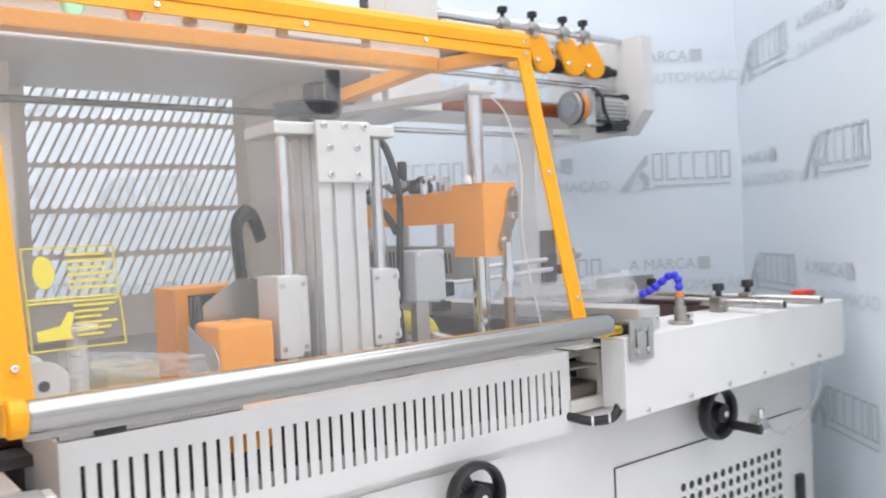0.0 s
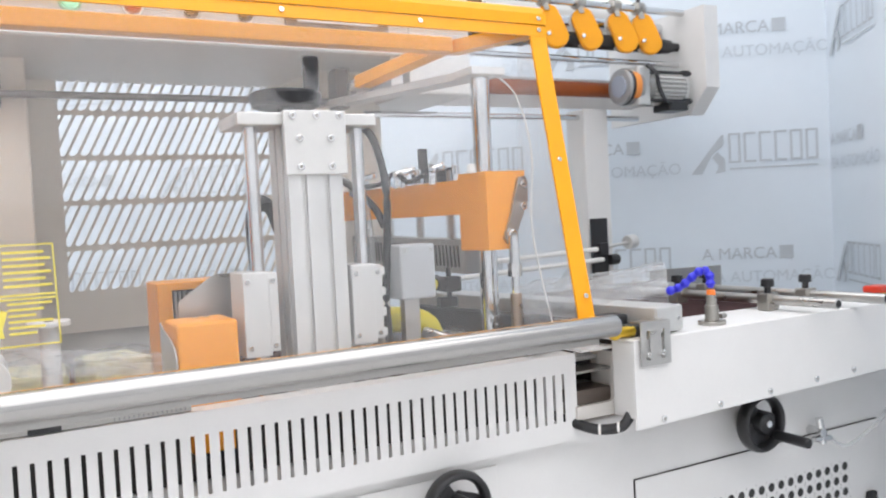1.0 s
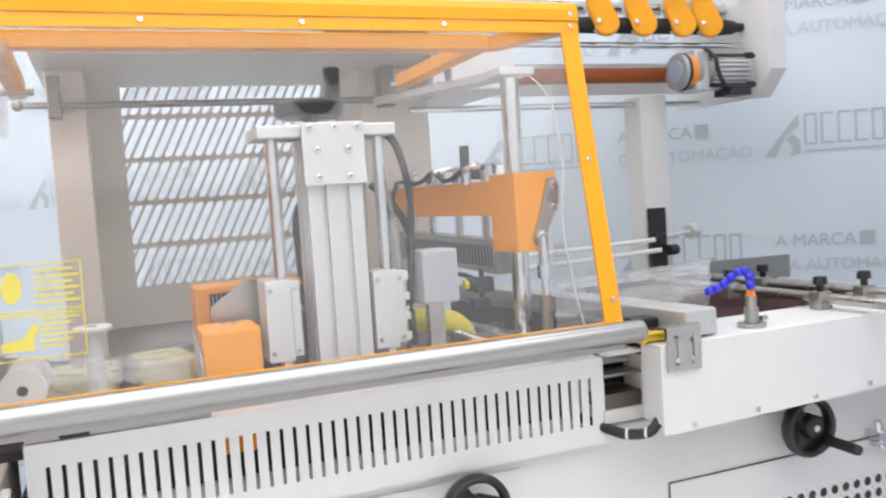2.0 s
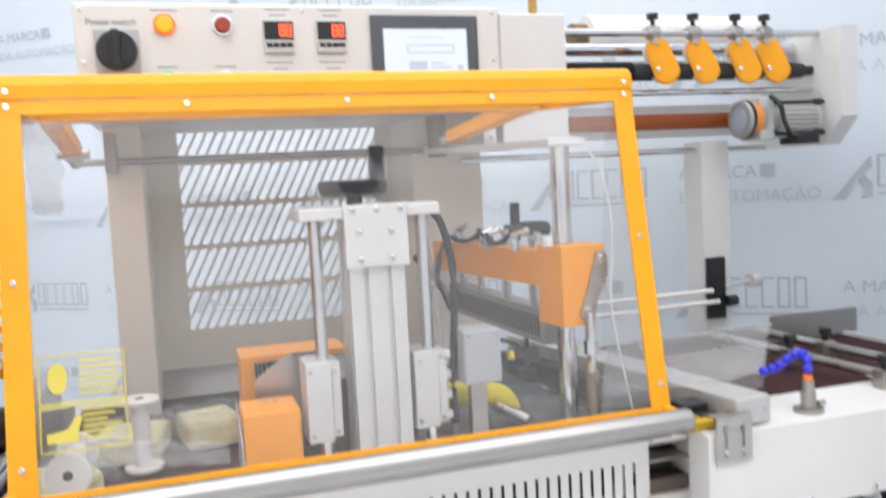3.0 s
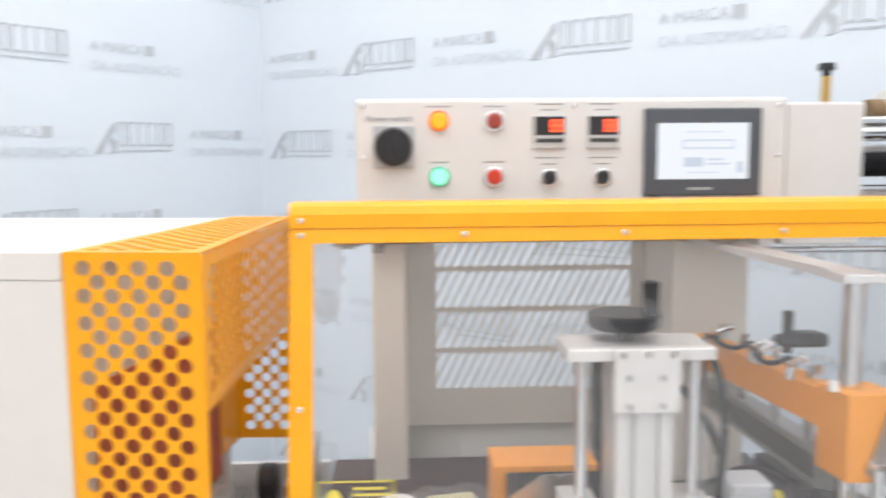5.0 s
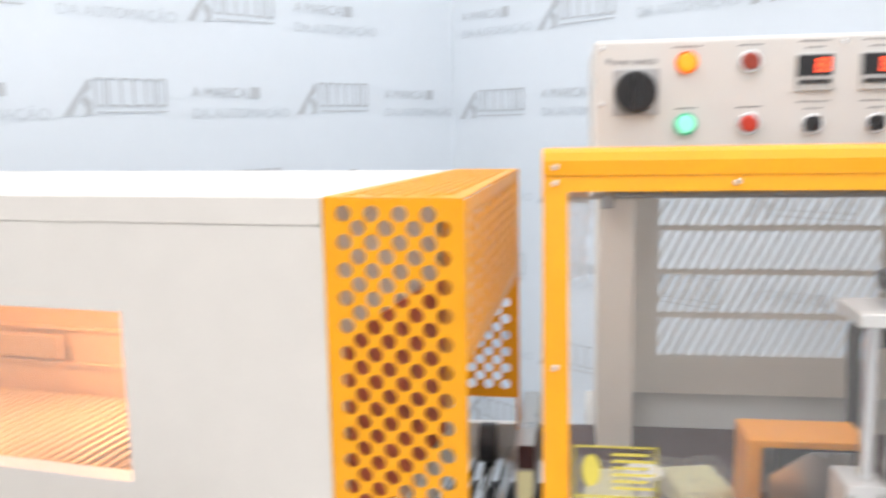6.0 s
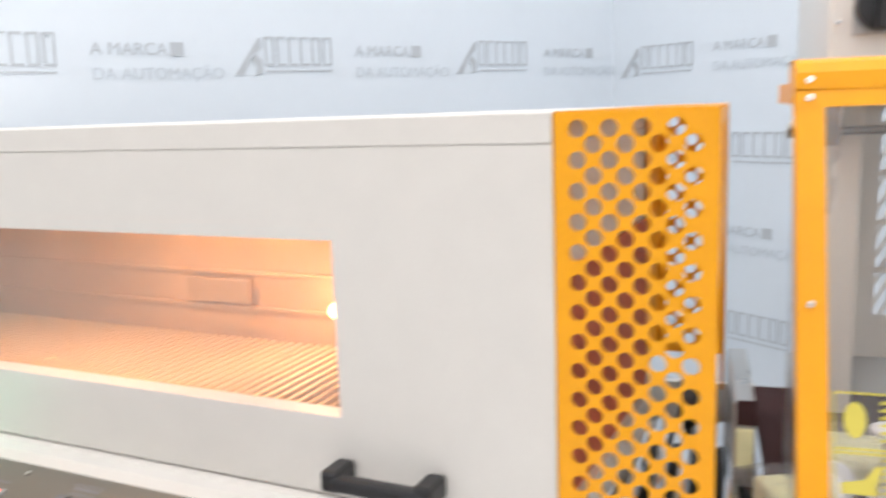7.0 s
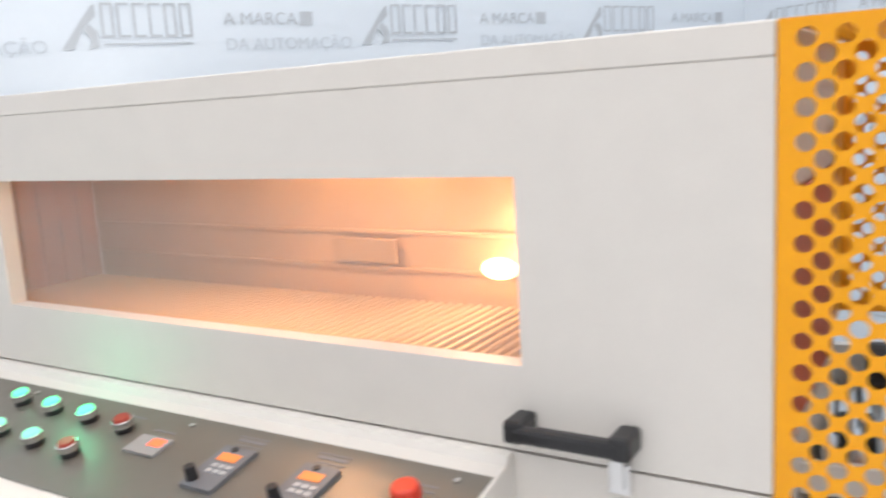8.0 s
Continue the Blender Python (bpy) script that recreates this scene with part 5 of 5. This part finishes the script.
# ---- shrink tunnel with its perforated guard ----
def tunnel():
    t = thing("shrink_tunnel", "large beige shrink tunnel with a long glowing window", "shrink tunnel", (-0.80, -0.1, 0.0), -8)
    X0, X1, W0, W1, zt = -1.40, 0.137, -1.125, -0.134, 1.39
    z0, z1 = 1.032, 1.249
    D = 0.50
    f = BM()
    y0, y1 = 0.0, 0.03
    box(f, (X0, y0, 0.93), (X1, y1, z0))
    box(f, (X0, y0, z1), (X1, y1, 1.357))
    box(f, (X0, y0, z0), (W0, y1, z1))
    box(f, (W1, y0, z0), (X1, y1, z1))
    part("front_door", f, BEIGE, t, "beige front door with a long window opening")
    b = BM()
    box(b, (X0, -0.001, 1.3573), (X1, D, zt), 0.002)
    part("top_cover", b, BEIGE, t)
    for n, lo, hi in (("back_panel", (X0, D - 0.03, 0.5), (X1, D, 1.357)), ("end_panel", (X0, 0.031, 0.931), (X0 + 0.03, D - 0.031, 1.357)), ("chamber_base", (X0, 0.031, 0.5), (X1, D - 0.031, 0.93)),
                      ("plinth", (X0, 0.0, 0.05), (X1, D, 0.499)), ("end_panel", (X1 - 0.03, 0.031, 1.222), (X1, D - 0.031, 1.357)), ("end_panel", (X1 - 0.03, 0.031, 0.931), (X1, 0.049, 1.221)), ("lower_front", (X0, 0.0, 0.5), (X1, 0.03, 0.926))):
        part(n, box(BM(), lo, hi), BEIGE, t)
    b = BM()
    box(b, (X0 + 0.031, 0.37, 0.955), (X1 - 0.031, 0.38, 1.335))
    box(b, (X0 + 0.031, 0.034, 1.335), (X1 - 0.031, D - 0.06, 1.345))
    for z in (1.05, 1.115):
        box(b, (X0 + 0.05, 0.36, z), (X1 - 0.05, 0.368, z + 0.008), 0.002)
    part("lining", b, OVENIN, t, "warm tan sheet lining")
    b = BM()
    box(b, (-0.68, 0.348, 1.066), (-0.54, 0.354, 1.108), 0.002)
    part("air_baffle", b, mat("baffle", (0.54, 0.42, 0.31), 0.5, 0.4), t)
    b = BM()
    n = 77
    for i in range(n):
        x = X0 + 0.05 + i * (X1 - X0 - 0.1) / n
        cyl(b, (x, 0.04, 1.0), (x, 0.35, 1.0), 0.0048, 8)
    tagged(part("roller", b, mat("roller_sleeve", (0.66, 0.56, 0.42), 0.45, 0.2), t, "row of thin conveyor rollers"), kind="stuff")
    b = BM()
    box(b, (X0 + 0.03, 0.032, 0.94), (X1 - 0.03, D - 0.06, 0.95))
    part("tunnel_floor", b, OVENIN, t)
    part("window_pane", box(BM(), (W0 - 0.01, 0.031, z0 - 0.01), (W1 + 0.01, 0.034, z1 + 0.01)), OVENPANE, t)
    # glowing heat lamp inside
    b = BM()
    sphere(b, (-0.332, 0.335, 1.07), 0.017, (1.9, 0.8, 1.05), 20)
    part("heat_lamp", b, HEAT, t, "glowing lamp inside the tunnel", True)
    # first lamp backs the heat lamp; the second, unseen, is added to brighten the left
    for x, y, z, watts in ((-0.33, 0.26, 1.115, 2.2), (-0.62, 0.14, 1.30, 5.0)):
        d = bpy.data.lights.new("tunnel_glow_lamp", "POINT")
        d.energy, d.color, d.shadow_soft_size = watts, (1.0, 0.60, 0.34), 0.05
        o = new("tunnel_glow_lamp", d)
        o.matrix_world = t.matrix_world @ pose(x, y, z)
    # strips added at the far end to give the window's reddish band
    for i in range(7):
        y = 0.045 + i * 0.046
        part("curtain_strip", box(BM(), (X0 + 0.032, y, 0.952), (X0 + 0.035, y + 0.043, 1.334)), mat("reddish_band_strip", (0.42, 0.20, 0.12), 0.5, vary=0.2), t, "red-brown strip added for the reddish band in the window")
    # door handle
    b = BM()
    for x in (-0.128, -0.006):
        box(b, (x - 0.012, -0.045, 0.955), (x + 0.012, 0.0, 0.982), 0.005)
    box(b, (-0.128, -0.047, 0.957), (-0.006, -0.028, 0.977), 0.006)
    part("handle", b, BLACK, t, "black plastic bow handle")
    b = BM()
    box(b, (-0.03, -0.014, 0.905), (-0.004, 0.0, 0.94), 0.002)
    box(b, (-0.024, -0.02, 0.912), (-0.01, -0.014, 0.95), 0.001)
    part("toggle_latch", b, CHROME, t)
    # console under the door
    con = part("console", prism(BM(), [(-1.26, 0.0, 0.927), (-1.26, -0.012, 0.925), (-1.26, -0.019, 0.915), (-1.26, -0.275, 0.8618), (-1.26, -0.292, 0.80), (-1.26, 0.0, 0.75)], (1.11, 0, 0)), BEIGE, t, "sloping beige console below the door")
    M = lambda x, v, h=0.0: Vector((x, -0.0554 - v * math.cos(math.radians(11.8)) - h * math.sin(math.radians(11.8)), 0.9079 - v * math.sin(math.radians(11.8)) + h * math.cos(math.radians(11.8))))
    b = BM()
    prism(b, [M(-1.25, -0.012), M(-0.155, -0.012), M(-0.155, 0.185), M(-1.25, 0.185)], M(0, 0, 0.002) - M(0, 0))
    part("console_plate", b, CONSOLEM, con, "olive grey brushed control plate")
    U = (M(0, 0, 1) - M(0, 0, 0)).normalized()
    for x, v, m, base in ((-0.976, 0.036, GREENB, CHROME), (-0.889, 0.041, GREENB, CHROME), (-0.803, 0.042, GREENB, CHROME), (-0.719, 0.045, DULLRED, CHROME), (-0.92, 0.112, GREENL, CHROME), (-0.833, 0.114, GREENL, CHROME), (-0.75, 0.115, DULLRED, CHROME)):
        b = BM()
        cyl(b, M(x, v, 0.002), M(x, v, 0.011), 0.0135, 22, bevel=0.001)
        btn = part("button_collar", b, BLACK, con)
        b = BM()
        cyl(b, M(x, v, 0.0105), M(x, v, 0.0205), 0.0150, 22, bevel=0.001)
        part("ring", b, base, btn)
        b = BM()
        cyl(b, M(x, v, 0.0204), M(x, v, 0.0245), 0.0125, 20, 0.011)
        part("cap", b, m, btn)
    b = BM()
    p = [M(-0.675, 0.048, 0.002), M(-0.615, 0.048, 0.002), M(-0.615, 0.086, 0.002), M(-0.675, 0.086, 0.002)]
    tc = part("temperature_display", prism(b, p, U * 0.004), mat("pale_grey_plastic", (0.32, 0.32, 0.32), 0.45), con)
    part("digits", prism(BM(), [M(-0.645, 0.053, 0.006), M(-0.622, 0.053, 0.006), M(-0.622, 0.068, 0.006), M(-0.645, 0.068, 0.006)], U * 0.001), DIGIT, tc)
    for x in (-0.498, -0.362):
        fd = part("speed_controller", prism(BM(), [M(x - 0.027, 0.036, 0.002), M(x + 0.027, 0.036, 0.002), M(x + 0.027, 0.122, 0.002), M(x - 0.027, 0.122, 0.002)], U * 0.006), mat("mid_grey_plastic", (0.16, 0.165, 0.18), 0.45), con, "grey speed controller with an orange display")
        part("display", prism(BM(), [M(x - 0.016, 0.052, 0.008), M(x + 0.016, 0.052, 0.008), M(x + 0.016, 0.067, 0.008), M(x - 0.016, 0.067, 0.008)], U * 0.001), OLED, fd)
        part("dial", cyl(BM(), M(x - 0.016, 0.108, 0.008), M(x - 0.016, 0.108, 0.027), 0.0085, 16, 0.007, bevel=0.001), BLACK, fd)
        part("top_screw", cyl(BM(), M(x - 0.005, 0.043, 0.008), M(x - 0.005, 0.043, 0.0095), 0.005, 14), BLACK, fd)
        for r in range(2):
            for c in range(3):
                part("key", prism(BM(), [M(x - 0.012 + c * 0.012, 0.074 + r * 0.011, 0.008), M(x - 0.003 + c * 0.012, 0.074 + r * 0.011, 0.008), M(x - 0.003 + c * 0.012, 0.081 + r * 0.011, 0.008), M(x - 0.012 + c * 0.012, 0.081 + r * 0.011, 0.008)], U * 0.001), GREY, fd)
        for c in range(3):
            part("caption_bar", prism(BM(), [M(x - 0.03 + c * 0.004, 0.006 + c * 0.009, 0.0021), M(x + 0.022, 0.006 + c * 0.009, 0.0021), M(x + 0.022, 0.0085 + c * 0.009, 0.0021), M(x - 0.03 + c * 0.004, 0.0085 + c * 0.009, 0.0021)], U * 0.0004), INKM, con)
    # the lit green buttons shine on the door above them
    d = bpy.data.lights.new("button_lamp", "POINT")
    d.energy, d.color, d.shadow_soft_size = 0.17, (0.12, 1.0, 0.5), 0.03
    o = new("button_lamp", d)
    o.matrix_world = t.matrix_world @ Matrix.Translation(M(-0.85, 0.045, 0.06))
    b = BM()
    cyl(b, M(-0.221, 0.064, 0.002), M(-0.221, 0.064, 0.014), 0.011, 18)
    es = part("stop_base", b, BLACK, con)
    part("emergency_button", cyl(BM(), M(-0.221, 0.064, 0.014), M(-0.221, 0.064, 0.032), 0.0185, 26, 0.0165, bevel=0.004), REDP, es, "red mushroom stop button")
    for x, v, w in ((-0.65, 0.03, 0.04), (-0.50, 0.012, 0.045), (-0.365, 0.012, 0.045), (-0.22, 0.024, 0.03), (-0.22, 0.034, 0.03), (-0.725, 0.012, 0.03)):
        b = prism(BM(), [M(x - w / 2, v, 0.0021), M(x + w / 2, v, 0.0021), M(x + w / 2, v + 0.003, 0.0021), M(x - w / 2, v + 0.003, 0.0021)], U * 0.0004)
        part("caption_bar", b, INKM, con)
    for x in (-0.62, -0.19, -0.98):
        part("screw", cyl(BM(), M(x, 0.008, 0.002), M(x, 0.008, 0.005), 0.004, 12), CHROME, con)

    # curtain at the tunnel mouth
    for i in range(9):
        y = 0.05 + i * 0.044
        part("curtain_strip", box(BM(), (X1 + 0.002, y, 0.96), (X1 + 0.005, y + 0.041, 1.222)), CURTAIN, t, "dark red heat curtain strip")

    # perforated guard
    g = thing("perforated_guard", "yellow perforated sheet guard at the tunnel mouth", "guard", (-0.80, -0.1, 0.0), -8)
    a0, a1, dd, top = 0.139, 0.300, 0.40, 1.388
    px, pz, r = 0.0161, 0.0157, 0.0088
    # the side stands square to the sealing machine, so it leans in towards the back
    bx, by = 0.244, 0.549
    side = Vector((bx - a1, by, 0)).normalized()
    back = Vector((side.y, -side.x, 0))
    bl = (bx - a0) / back.x
    b = perforated(BM(), (a0, -0.001, 0.545), (1, 0, 0), (0, 0, 1), a1 - a0, top - 0.545, px, 0.0156, r, 0.006, mz=0.0)
    thicken(part("front_sheet", b, YELLOW, g, "yellow sheet with staggered round holes"), 0.0018)
    b = perforated(BM(), (a1 - 0.001, 0.001, 1.21), side, (0, 0, 1), by, top - 1.211, 0.0150, 0.0146, 0.0088, 0.006)
    thicken(part("side_sheet", b, YELLOW, g), 0.0018)
    b = perforated(BM(), Vector((bx, by, 0.99)) - back * bl, back, (0, 0, 1), bl, top - 0.99, 0.0150, 0.0146, 0.0089, 0.006)
    thicken(part("back_sheet", b, YELLOW, g), 0.0018)
    # the top's holes are added to let light into the guard
    b = perforated(BM(), (a0, -0.001, top + 0.001), (1, 0, 0), (0, 1, 0), a1 - a0 - 0.002, by - 0.01, px, pz, r, 0.006)
    for v in b.verts:
        v.co.x = a0 + (v.co.x - a0) * (1 - (1 - (bx - a0) / (a1 - a0)) * max(0, v.co.y) / by)
    thicken(part("top_sheet", b, YELLOW, g), 0.0018)
    b = BM()
    box(b, (a0 + 0.001, 0.447, 0.99), (a0 + 0.003, by - 0.012, top - 0.003))
    part("return_flange", b, YELLOW, g)
    b = BM()
    box(b, (bx - 0.004, by - 0.002, 0.93), (bx + 0.001, by + 0.004, top), 0.001)
    part("corner_strip", b, YELLOW, g)


def bridge():
    """Rollers between tunnel and sealer, and packs on the belt."""
    r = thing("roller_bridge", "short bridge of steel rollers between the two machines", "roller conveyor", (-0.50, 0.1, 0.86))
    for i in range(7):
        x = -0.17 + i * 0.032
        part("roller", cyl(BM(), (x, -0.02, 0.01), (x + 0.012, 0.36, 0.01), 0.0115, 16, bevel=0.001), CHROME, r)
    b = BM()
    part("side_rail", box(b, (-0.19, -0.04, -0.01), (0.07, -0.025, 0.03), 0.002), ALU, r)
    part("side_rail", box(BM(), (-0.19, 0.37, -0.01), (0.07, 0.385, 0.06), 0.002), ALU, r)
    part("drip_tray", box(BM(), (-0.19, -0.02, -0.06), (0.07, 0.365, -0.05), 0.002), DARK, r)
    part("drive_cover", cyl(BM(), (-0.05, 0.30, 0.05), (-0.02, 0.30, 0.05), 0.035, 24, bevel=0.004), BLACK, r)
    k = thing("deflector_frame", "brown covered upright frame beside the hood", "frame", (-0.445, 0.2, 0.87))
    part("frame", box(BM(), (-0.03, -0.02, 0), (0.0, 0.25, 0.12), 0.004), STEEL, k)
    part("pad", box(BM(), (-0.025, -0.024, 0.09), (0.0, -0.02, 0.125), 0.001), BELT, k)
    part("sponge_pad", box(BM(), (-0.026, -0.028, 0.03), (-0.003, -0.0205, 0.086), 0.002), PADM, k, "pale yellow sponge pad")

    def pack(name, at, size, rz, label):
        p = thing(name, label, "packed product", at, rz, group="wrapped packs")
        b = BM()
        box(b, (-size[0] / 2, -size[1] / 2, 0.002), (size[0] / 2, size[1] / 2, size[2]), 0.008)
        part("pad", b, PADM, p)
        b = BM()
        bmesh.ops.create_grid(b, x_segments=26, y_segments=26, size=0.5)
        for v in b.verts:
            d = max(abs(v.co.x), abs(v.co.y)) * 2
            h = size[2] * min(1, max(0.0, (1.22 - d) / 0.3)) + 0.004
            x, y = v.co.x * size[0] * 1.5, v.co.y * size[1] * 1.5
            nz = noise.noise(Vector((x * 55 + at[0] * 9, y * 55, at[1] * 7)))
            n2 = noise.noise(Vector((x * 120, y * 120 + at[0] * 5, 2.0)))
            v.co = Vector((x, y, max(0.002, h + 0.006 * nz + 0.004 * n2)))
        part("film_wrap", b, FILM, p, "clear crinkled film wrap", True)
    pack("wrapped_pack", (-0.205, 0.24, 0.886), (0.085, 0.10, 0.045), 12, "pale yellow sponge pack in crinkled clear film")
    pack("wrapped_pack", (-0.32, 0.22, 0.886), (0.10, 0.11, 0.04), -8, "pale yellow sponge pack loosely wrapped in film")
    pack("wrapped_pack", (-0.40, 0.10, 0.874), (0.08, 0.09, 0.04), 20, "small pale yellow pack in film at the belt's edge")

    def spool(at, rx, ry, label):
        sp = thing("film_spool", label, "spool", at, group="film spools")
        m = pose(0, 0, 0, rx, ry, 0)
        b = BM()
        cyl(b, (0, 0, -0.045), (0, 0, 0.045), 0.012, 20)
        cyl(b, (0, 0, -0.05), (0, 0, -0.044), 0.026, 28, bevel=0.001)
        cyl(b, (0, 0, 0.044), (0, 0, 0.05), 0.026, 28, bevel=0.001)
        bmesh.ops.transform(b, matrix=m, verts=b.verts)
        part("spool_body", b, NYLON, sp)
        # dark disc on the flange for the shaded spool hole
        b = BM()
        cyl(b, (0, 0, 0.0495), (0, 0, 0.0506), 0.006, 14)
        bmesh.ops.transform(b, matrix=m, verts=b.verts)
        part("bore_shade", b, DARK, sp)
    spool((-0.297, 0.09, 0.953), 0, 0, "upright white nylon film spool")
    spool((-0.372, -0.02, 0.957), 90, 0, "white nylon film spool lying on its side")
    # film web between spools and arm, and loose film on the table
    w = thing("film_web", "stretched clear film web beside the spools", "plastic film", (-0.2, -0.02, 0.9))
    b = BM()
    bmesh.ops.create_grid(b, x_segments=40, y_segments=12, size=0.5)
    for v in b.verts:
        u, s = v.co.x + 0.5, v.co.y
        v.co = Vector((-0.152 + u * 0.165, -0.035 + 0.012 * s + 0.008 * noise.noise(Vector((u * 6, s * 5, 0))), 0.076 - 0.022 * u + 0.03 * s * (1 - 0.2 * u) + 0.004 * noise.noise(Vector((u * 14, s * 22, 1)))))
    part("web", b, BANDM, w, smooth=True)
    c = thing("film_scrap", "crumpled clear film caught in the hood's upper corner", "plastic film", (-0.392, 0.1, 1.26))
    b = BM()
    bmesh.ops.create_grid(b, x_segments=24, y_segments=36, size=0.5)
    for v in b.verts:
        u, w2 = v.co.x, v.co.y + 0.5
        v.co = Vector((u * (0.035 + 0.02 * w2) + 0.004 * noise.noise(Vector((w2 * 9, 1, 2))), 0.03 * noise.noise(Vector((u * 3, w2 * 5, 0))) + 0.014 * noise.noise(Vector((u * 9, w2 * 13, 6))), w2 * 0.125))
    part("sheet", b, BANDM, c, smooth=True)
    l = thing("loose_film", "crumpled clear film spread over the table", "plastic film", (0.27, 0.2, 0.875))
    b = BM()
    bmesh.ops.create_grid(b, x_segments=60, y_segments=60, size=0.5)
    for v in b.verts:
        x, y = v.co.x * 0.34, v.co.y * 0.42
        h = 0.022 + 0.03 * noise.noise(Vector((x * 16, y * 16, 3))) + 0.020 * noise.noise(Vector((x * 45, y * 45, 5))) + 0.009 * noise.noise(Vector((x * 110, y * 110, 8)))
        v.co = Vector((x, y, max(0.0015, h)))
    part("sheet", b, FILM, l, smooth=True)
    m = thing("film_fold", "clear folded film running to the infeed", "plastic film", (0.58, 0.1, 0.93))
    FA, FB = Vector((0.575, -0.10, 0.972)), Vector((0.755, 0.10, 1.0))
    for name, lo, lean, mt in (("upper_layer", 0.0, 0.0, SHEETM), ("lower_layer", -0.02, 0.012, WEBM)):
        b = BM()
        bmesh.ops.create_grid(b, x_segments=40, y_segments=40, size=0.5)
        for v in b.verts:
            u, q = v.co.x + 0.5, v.co.y + 0.5
            x = FA[0] + (FB[0] - FA[0]) * q - (1 - u) * (0.24 + 0.06 * q)
            y = FA[1] + (FB[1] - FA[1]) * q + (1 - u) * 0.05
            z = FA[2] + (FB[2] - FA[2]) * q + lo - (1 - u) * 0.015 + 0.02 * math.sin(q * 3.1) * u - lean * q
            v.co = Vector((x - 0.58, y - 0.1, z - 0.93 + 0.006 * noise.noise(Vector((u * 7, q * 9, 4 + lo * 50))) + 0.003 * noise.noise(Vector((u * 25, q * 25, 4)))))
        part(name, b, mt, m, smooth=True)


shell()
backdrops()
sealer()
hood()
column()
orange_boxes()
sealing_arm()
tag()
infeed()
unwinder()
tunnel()
bridge()
